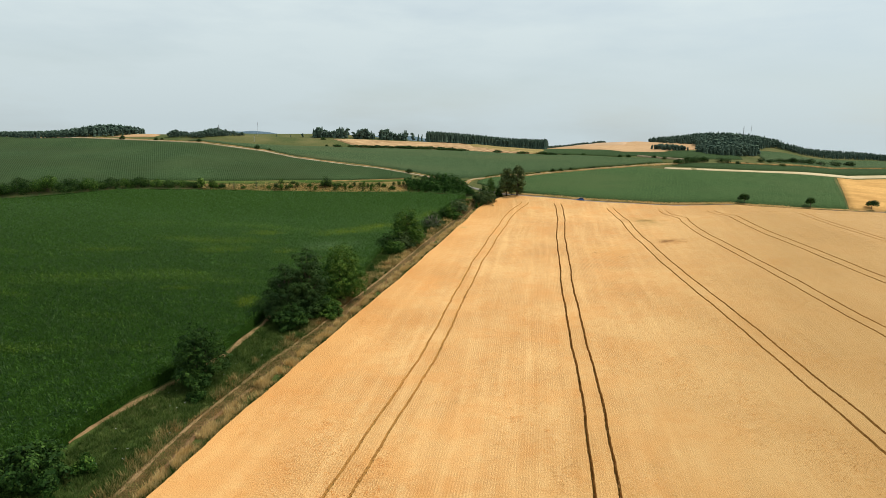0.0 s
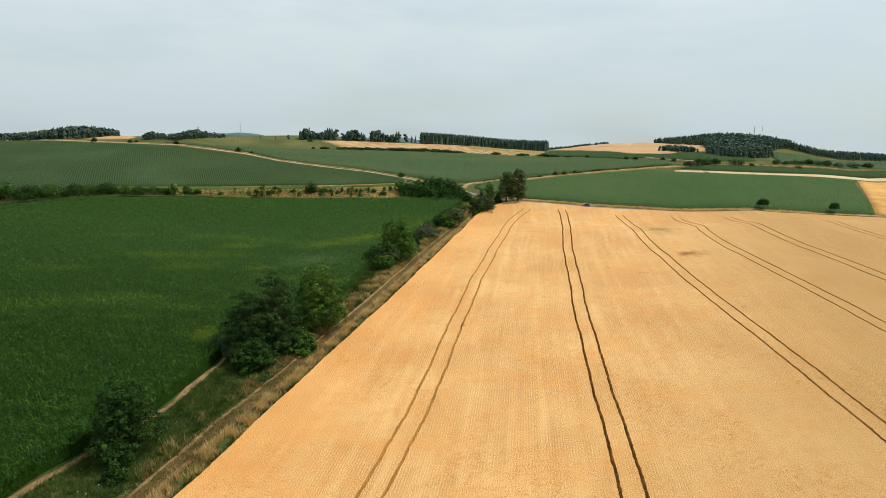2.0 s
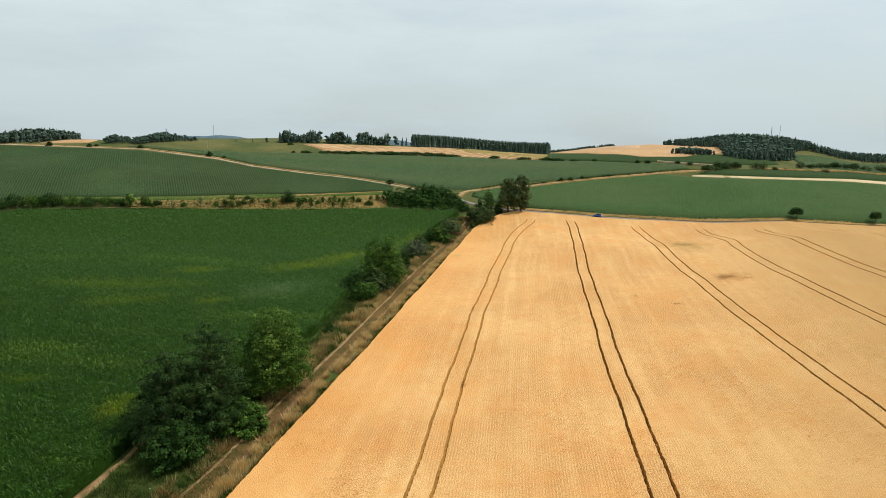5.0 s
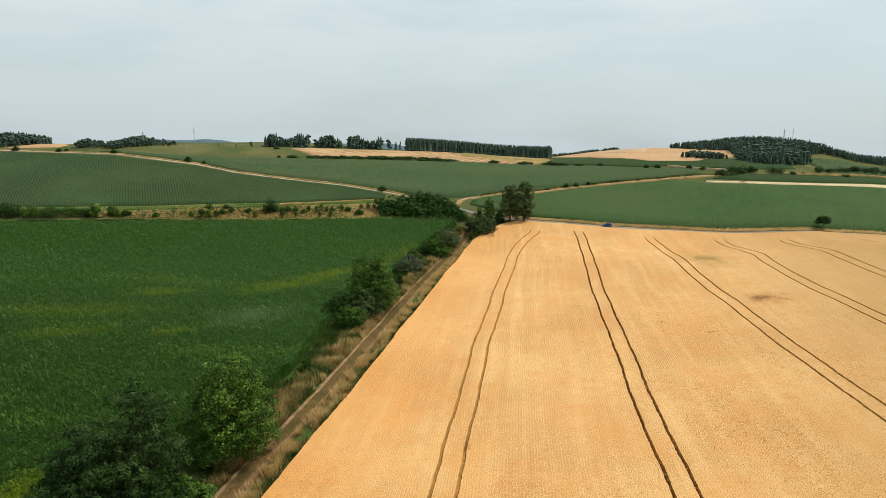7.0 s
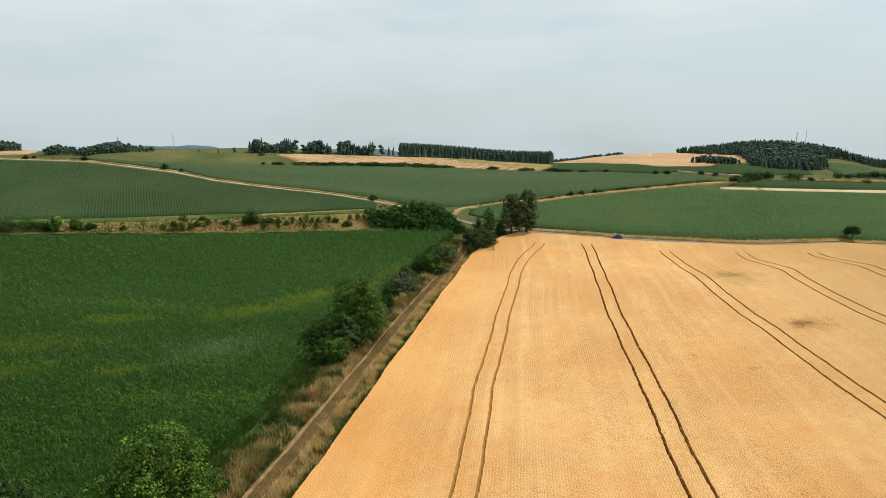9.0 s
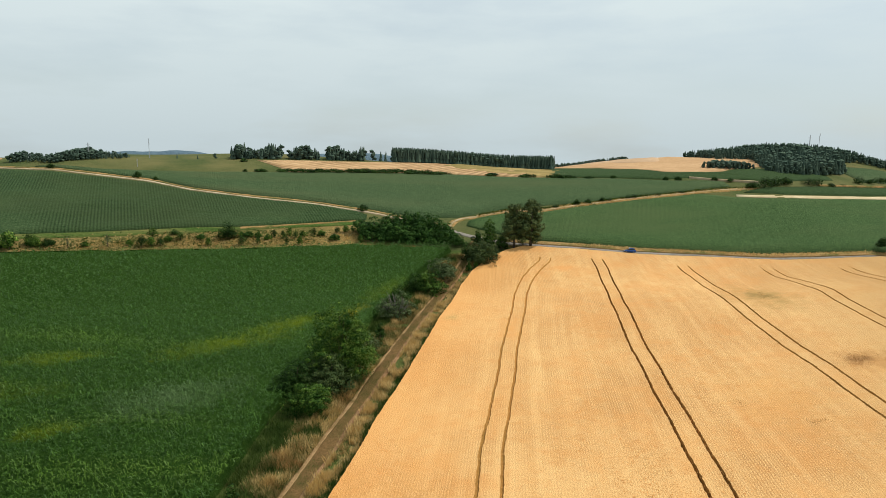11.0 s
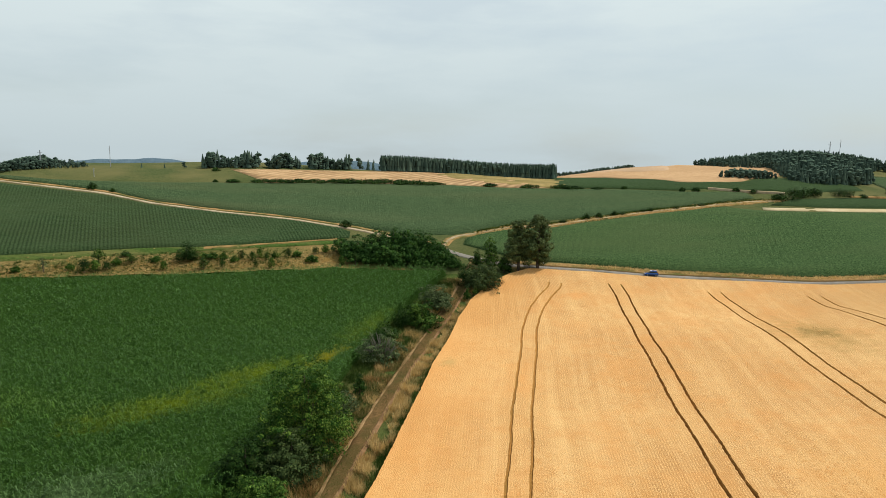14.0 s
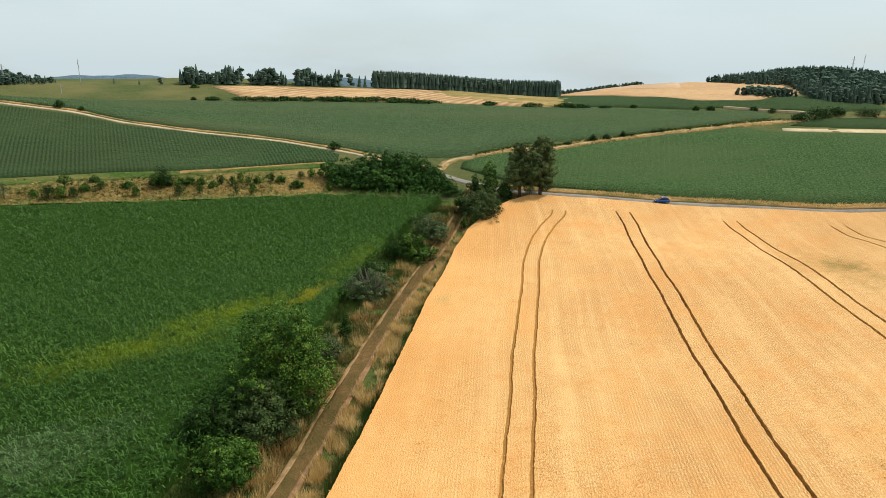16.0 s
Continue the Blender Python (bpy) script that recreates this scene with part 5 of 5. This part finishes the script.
def car(x, y, angle, length):
    """A small hatchback: painted body, glazed cabin, wheels, lamps, mirrors and bumpers."""
    k = length / 4.2
    top = new("car")
    top.matrix_basis = pose(x, y, gz(x, y) + 0.10, 0, 0, angle) @ Matrix.Scale(k, 4)

    def ring(px, zl, zh, wd):
        return [(px, -wd * 0.94, zl), (px, -wd, zl + 0.15), (px, -wd, (zl + zh) / 2), (px, -wd * 0.9, zh - 0.05), (px, -wd * 0.7, zh),
                (px, wd * 0.7, zh), (px, wd * 0.9, zh - 0.05), (px, wd, (zl + zh) / 2), (px, wd, zl + 0.15), (px, wd * 0.94, zl)]
    obj("body", mesh_np("body", *loft([ring(-2.1, .42, .82, .72), ring(-1.95, .26, .98, .82), ring(-1.2, .22, 1.02, .86), ring(0, .22, .98, .87), ring(1.0, .22, .93, .86), ring(1.75, .25, .80, .80), ring(2.08, .38, .66, .66)]), smooth=True), M_PAINT, top)
    obj("cabin", mesh_np("cabin", *loft([ring(-1.95, .92, 1.0, .70), ring(-1.55, .92, 1.40, .66), ring(-0.6, .92, 1.50, .66), ring(0.25, .92, 1.44, .66), ring(1.0, .88, .96, .70)]), smooth=True), M_GLASS, top, "dark tinted windows")
    obj("roof", mesh_np("roof", *loft([ring(-1.6, 1.38, 1.44, .58), ring(-0.6, 1.46, 1.54, .60), ring(0.25, 1.41, 1.48, .58)]), smooth=True), M_PAINT, top)
    for sx in (-1.28, 1.3):
        for sy in (-0.84, 0.84):
            w = new("wheel")
            w.parent = top
            w.matrix_basis = pose(sx, sy, 0.31)
            obj("tyre", mesh_np("tyre", *loft([[(0.31 * r * math.cos(a), d, 0.31 * r * math.sin(a)) for a in np.linspace(0, 2 * math.pi, 16, endpoint=False)] for d, r in ((-0.1, 0.86), (-0.07, 1), (0.07, 1), (0.1, 0.86))]), smooth=True), M_TYRE, w)
            obj("rim", mesh_np("rim", *loft([[(0.19 * r * math.cos(a), d, 0.19 * r * math.sin(a)) for a in np.linspace(0, 2 * math.pi, 12, endpoint=False)] for d, r in ((-0.112, 0.9), (-0.05, 1), (0.05, 1), (0.112, 0.9))])), M_STEEL, w)
    for sy in (-0.55, 0.55):
        obj("headlight", mesh_np("headlight", *tube((1.90, sy, 0.70), (2.06, sy, 0.66), 0.12, 0.09, 8)), M_LAMP, top)
        obj("tail_light", mesh_np("tail_light", *tube((-2.0, sy * 1.2, 0.86), (-2.12, sy * 1.15, 0.84), 0.11, 0.09, 8)), M_TAIL, top)
        obj("wing_mirror", mesh_np("wing_mirror", *tube((0.75, sy * 1.5, 0.98), (0.75, sy * 1.86, 1.02), 0.05, 0.09, 6)), M_PAINT, top)
    return tagged(top, "small blue hatchback car on the asphalt road", "car")


car(39.5, 172.5, 168, 2.1)

# ---------------------------------------------------------------- crops and grasses
def corn_template(rng, arched, flat, height, wide=1.0):
    """A stretch of corn row from above: long arching leaves, and shorter flat ones between them."""
    parts = []
    for i in range(arched + flat):
        a = i * 2.4 + rng.uniform(-0.7, 0.7)
        z0 = height * (0.66 + 0.32 * ((i * 0.618) % 1))
        ln, up, wd = rng.uniform(0.26, 0.50), rng.uniform(0.10, 0.40), wide * rng.uniform(0.028, 0.042)
        d, s = np.array((math.cos(a), math.sin(a), 0)), np.array((-math.sin(a), math.cos(a), 0))
        at = np.array((rng.uniform(-0.26, 0.26), rng.uniform(-0.20, 0.20), 0))
        p0, p1, p2 = at + (0, 0, z0), at + np.array((0, 0, z0 + up)) + d * ln * 0.5, at + np.array((0, 0, z0 + up * 0.45)) + d * ln
        if i < arched:
            parts.append((np.array([p0 - s * wd * 0.6, p0 + s * wd * 0.6, p1 + s * wd, p1 - s * wd, p2 + s * wd * 0.15, p2 - s * wd * 0.15]), np.array([(0, 1, 2, 3), (3, 2, 4, 5)])))
        else:
            parts.append((np.array([p0, p1 + s * wd * 1.2, p2 + (0, 0, up * 0.3), p1 - s * wd * 1.2]), np.array([(0, 1, 2, 3)])))
    return join(parts)


def corn_rows(name, x0, x1, y0, y1, row, step, arched, flat, height, seed, sizes, keep, wide=1.0):
    """Corn plants in sown rows that run along the farm track."""
    rng = np.random.RandomState(seed)
    u = np.arange(-220, 60, row)
    t = np.arange(y0, y1, step)
    U, T_ = np.meshgrid(u, t, indexing="ij")
    T_ = T_ + rng.uniform(-0.4, 0.4, T_.shape) * step
    X = U + 0.235 * (T_ - 50) + rng.normal(0, 0.07, U.shape)
    q = np.column_stack([X.ravel(), T_.ravel()])
    ok = (q[:, 0] > x0) & (q[:, 0] < np.minimum(x1, corn_edge(q[:, 1]) + 0.35)) & (q[:, 1] < corn_top(q[:, 0]) - 0.2) & keep(q[:, 0], q[:, 1])
    q = q[ok]
    rt = np.random.RandomState(seed + 1)
    s = rng.uniform(*sizes, (len(q), 1, 1))
    return scatter(name, [corn_template(rt, arched, flat, height, wide) for _ in range(5)], on_ground(q), s, M_CORN, "tall green corn plants with arching leaves in dense rows", "corn", lean=0.10, seed=seed)


corn_rows("corn_plants", -70, 10, 34, 176, 0.66, 0.38, 2, 5, 1.75, 31, (0.85, 1.15), lambda x, y: (x > -24 - 0.55 * (y - 30) - 12) & (x > -46 - 0.2 * (150 - y)))
corn_rows("corn_plants", -200, 10, 30, 175, 0.8, 0.74, 0, 6, 1.75, 37, (0.95, 1.25), lambda x, y: (x < -70) | (x <= -24 - 0.55 * (y - 30) - 12) | (x <= -46 - 0.2 * (150 - y)), 1.3)


def wheat_ears():
    rng = np.random.RandomState(41)
    n = 190000
    y = 34 + 134 * rng.uniform(0, 1, n) ** 1.15
    x = -19 + 110 * rng.uniform(0, 1, n) ** 1.2
    ok = (x > edge_x(y) - 0.05) & (y < road_y(x) - 2.2) & (rng.uniform(0, 1, n) < np.clip((176 - y) / 80, 0.1, 1))
    for k in range(len(TRAMS)):
        c = tram_x(k, y)
        ok &= np.abs(np.abs(x - c) - GAUGE) > RUT - 0.03
    q = np.column_stack([x[ok], y[ok]])
    m = len(q)
    parts = []
    for a, ln, lift in ((0.3, 0.15, 0.035), (3.1, 0.14, 0.05)):
        d, s = np.array((math.cos(a), math.sin(a), 0)), np.array((-math.sin(a), math.cos(a), 0))
        p0, p1 = np.array((0, 0, 0.0)) + 0.03 * d, np.array((0, 0, lift)) + d * ln
        parts.append((np.array([p0, p1 + s * 0.024, p1 - s * 0.024]), np.array([(0, 1, 2)])))
    scatter("wheat_ears", [join(parts)], on_ground(q, CROP - 0.03), rng.uniform(0.6, 1.3, (m, 1, 1)), M_EAR, "nodding golden wheat ears above the crop", "wheat", lean=0.2, seed=42)


wheat_ears()


def grass_tuft(blades, height, spread, rng, width=0.02):
    parts = []
    for i in range(blades):
        a, r = rng.uniform(0, 6.28), rng.uniform(0, 0.14)
        d, s = np.array((math.cos(a), math.sin(a), 0)), np.array((-math.sin(a), math.cos(a), 0))
        p0 = d * r
        p1 = p0 + d * spread * rng.uniform(0.2, 1) + np.array((0, 0, height * rng.uniform(0.6, 1)))
        parts.append((np.array([p0 - s * width * 1.2, p0 + s * width * 1.2, p1]), np.array([(0, 1, 2)])))
    return join(parts)


def track_x(y):
    t = np.array(TRACK)
    return np.interp(y, t[:, 1], t[:, 0])


def verge_grass(name, n, lo, hi, y0, y1, height, material, label, seed, keep=None, blades=8, spread=0.5, width=0.024):
    """Grass tufts between two lines along the track; lo and hi give the lines' x at each y."""
    rng = np.random.RandomState(seed)
    y = rng.uniform(y0, y1, n)
    a, b = lo(y), hi(y)
    x = a + (b - a) * rng.uniform(0, 1, n)
    ok = b > a + 0.1
    if keep is not None:
        ok &= keep(x, y, rng)
    q = np.column_stack([x[ok], y[ok]])
    s = rng.uniform(0.5, 1.25, (len(q), 1, 1))
    scatter(name, [grass_tuft(blades, height, spread, rng, width) for _ in range(3)], on_ground(q, -0.03), s, material, label, "grass", lean=0.18, seed=seed)


def patchy(scale, cut, seed):
    def keep(x, y, rng):
        v = np.array([noise.noise(Vector((a * scale, b * scale, seed))) for a, b in zip(x, y)])
        return v + rng.uniform(-0.15, 0.15, len(x)) > cut
    return keep


verge_grass("dry_verge_grass", 15000, lambda y: track_x(y) + 1.0, lambda y: edge_x(y) - 0.55, 36, 172, 0.85, M_STRAW, "tall bleached grass between the track and the wheat", 51, patchy(0.7, 0.04, 3.0), 10, 0.30, 0.024)
verge_grass("russet_verge_grass", 6000, lambda y: track_x(y) + 0.9, lambda y: edge_x(y) - 0.3, 36, 172, 0.6, M_RUSSET, "brown seeding grass between the track and the wheat", 59, patchy(0.5, -0.1, 6.0), 9, 0.45, 0.022)
verge_grass("green_verge_grass", 9500, lambda y: edge_x(y) - 0.8, lambda y: edge_x(y) + 0.0, 36, 172, 0.72, M_WEED, "dark green weeds along the wheat edge", 52, patchy(0.3, -0.22, 9.0), 9, 0.4)
verge_grass("green_verge_grass", 11500, lambda y: corn_edge(y) + 0.9, lambda y: track_x(y) - 1.1, 36, 100, 0.55, M_WEED, "lush green weeds between the corn and the track", 53)
verge_grass("green_verge_grass", 9500, lambda y: corn_edge(y) + 0.2, lambda y: track_x(y) - 1.1, 90, 172, 0.75, M_WEED, "lush green weeds between the corn and the track", 54, patchy(0.4, -0.12, 5.0), 9)
verge_grass("dry_verge_grass", 11500, lambda y: np.maximum(corn_edge(y) + 0.8, track_x(y) - 4.0), lambda y: track_x(y) - 1.0, 84, 172, 0.8, M_RUSSET, "tall brown and bleached grass on the hedge side of the track", 55, patchy(0.45, -0.06, 7.0), 9, 0.45, 0.022)
verge_grass("dry_verge_grass", 6500, lambda y: np.maximum(corn_edge(y) + 0.8, track_x(y) - 3.2), lambda y: track_x(y) - 1.0, 84, 172, 0.9, M_STRAW, "pale seeding grass clumps on the hedge side of the track", 60, patchy(0.5, 0.08, 8.0), 10, 0.45, 0.024)
verge_grass("dry_verge_grass", 1300, lambda y: track_x(y) - 2.6, lambda y: track_x(y) - 0.9, 36, 84, 0.75, M_RUSSET, "brown seeding grass among green weeds", 56, patchy(0.3, -0.05, 2.0))
verge_grass("track_grass", 9000, lambda y: track_x(y) - 0.45, lambda y: track_x(y) + 0.35, 36, 172, 0.3, M_WEED, "short grass between the wheel ruts", 57, patchy(0.2, -0.1, 4.0))
verge_grass("track_grass", 5000, lambda y: track_x(y) - 1.1, lambda y: track_x(y) + 1.1, 30, 82, 0.34, M_RUSSET, "low brown grass that overgrows the farm track", 65, patchy(0.5, -0.2, 4.5), 8, 0.3, 0.035)
verge_grass("track_grass", 5000, lambda y: track_x(y) - 1.1, lambda y: track_x(y) + 1.1, 30, 82, 0.34, M_WEED, "low green grass that overgrows the farm track", 66, patchy(0.5, -0.2, 1.5), 8, 0.3, 0.035)
rf = np.random.RandomState(58)
fy = rf.uniform(42, 78, 30)
fx = corn_edge(fy) + 2.5 + (track_x(fy) - corn_edge(fy) - 3.8) * rf.uniform(0, 1, 30)
umbel = np.array([(-0.09, 0.0, 0.80), (0.0, -0.09, 0.82), (0.09, 0.0, 0.80), (0.0, 0.09, 0.82), (0.12, 0.1, 0.68), (0.2, 0.05, 0.7), (0.24, 0.13, 0.68), (0.16, 0.18, 0.7)])
scatter("white_flowers", [(umbel, np.array([(0, 1, 2, 3), (4, 5, 6, 7)]))], on_ground(np.column_stack([fx, fy])), rf.uniform(0.3, 0.6, (30, 1, 1)), M_FLOWER, "white flowering umbels among green weeds", "flowers", lean=0.1, seed=58)


def strip_grass(name, n, pts, half, height, material, label, seed, width=0.03):
    rng = np.random.RandomState(seed)
    p = along(pts, 400)
    q = p[rng.randint(0, 400, n)] + rng.normal(0, 1, (n, 2)) * half
    scatter(name, [grass_tuft(8, height, 0.4, rng, width) for _ in range(3)], on_ground(q, -0.02), rng.uniform(0.5, 1.2, (n, 1, 1)), material, label, "grass", lean=0.15, seed=seed)


ribbon("ditch", [(x, y + 0.85) for x, y in ROAD[3:]], 0.45, 0.09, M_TRACK, "dark bare earth ditch beside the road", "ditch", 0.0, 1.0, 0.4)
strip_grass("dry_verge_grass", 1300, [(x, y + 1.7) for x, y in ROAD[4:10]], 0.22, 0.42, M_STRAW, "bleached tall grass along the asphalt road", 61)
strip_grass("dry_verge_grass", 4200, [(x, y - 1.25) for x, y in ROAD[3:10]], 0.28, 0.5, M_RUSSET, "brown tall grass along the asphalt road", 62)
strip_grass("dry_verge_grass", 1600, SAND_PATH[3:], 0.42, 0.3, M_STRAW, "bleached grass along the sandy path", 67, 0.04)
strip_grass("green_verge_grass", 900, [(x, y + 0.8) for x, y in SAND_PATH[3:]], 0.3, 0.4, M_WEED, "dark green weeds along the sandy path", 68, 0.05)
strip_grass("dry_verge_grass", 5200, [(-58, 166.5), (-46, 171.8), (-30, 175.0), (-10, 178.5)], 1.6, 0.26, M_STRAW, "bleached tall grass among the young trees", 63, 0.04)
strip_grass("green_verge_grass", 3000, [(-64, 166.0), (-52, 169.5), (-40, 174.4), (-16, 178.6)], 1.9, 0.35, M_WEED, "green weeds among the young trees", 64, 0.04)


def weed_patch(x, y, rx, ry, n, height, material, label, seed):
    """A patch of weeds standing among the wheat."""
    rng = np.random.RandomState(seed)
    q = np.column_stack([x + rng.normal(0, rx, n), y + rng.normal(0, ry, n)])
    scatter("wheat_weeds", [grass_tuft(8, height, 0.3, rng, 0.022) for _ in range(2)], on_ground(q, CROP - 0.15), rng.uniform(0.5, 1.1, (n, 1, 1)), material, label, "weeds", lean=0.2, seed=seed)


M_BROWN = leaf_material("brown_weeds", (0.34, 0.175, 0.05), (0.52, 0.29, 0.095), 0.7, 0.2)
M_OLIVE = leaf_material("olive_weeds", (0.36, 0.23, 0.06), (0.56, 0.37, 0.12), 0.7, 0.4)
WEEDS_L = "darker weeds standing among ripe wheat"
for i, (x, y, rx, ry, n, m) in enumerate([(49.8, 147.4, 0.9, 1.4, 60, M_BROWN), (47.2, 123.6, 1.1, 0.8, 60, M_BROWN), (49, 122.4, 0.7, 0.4, 20, M_BROWN), (5.6, 144.2, 0.4, 1.2, 40, M_OLIVE), (7.4, 145.9, 0.4, 0.8, 30, M_OLIVE), (4.1, 88.3, 0.14, 0.5, 30, M_BROWN),
                                          (30.1, 116.3, 0.3, 0.3, 16, M_BROWN), (34.8, 112, 0.5, 0.2, 16, M_BROWN), (15.4, 92.5, 0.2, 0.2, 9, M_BROWN), (42, 92, 0.3, 0.4, 12, M_BROWN), (24, 62, 0.25, 0.3, 10, M_BROWN),
                                          (2.0, 53.5, 0.25, 0.4, 14, M_BROWN), (29.6, 96.8, 0.3, 0.3, 12, M_BROWN), (12.4, 70, 0.2, 0.3, 8, M_BROWN), (44.2, 119.5, 0.8, 0.2, 20, M_BROWN), (11, 108, 0.3, 0.3, 10, M_BROWN), (36, 76, 0.4, 0.4, 12, M_BROWN)]):
    weed_patch(x, y, rx, ry, int(n * 1.6), 0.26, m, WEEDS_L, 80 + i)
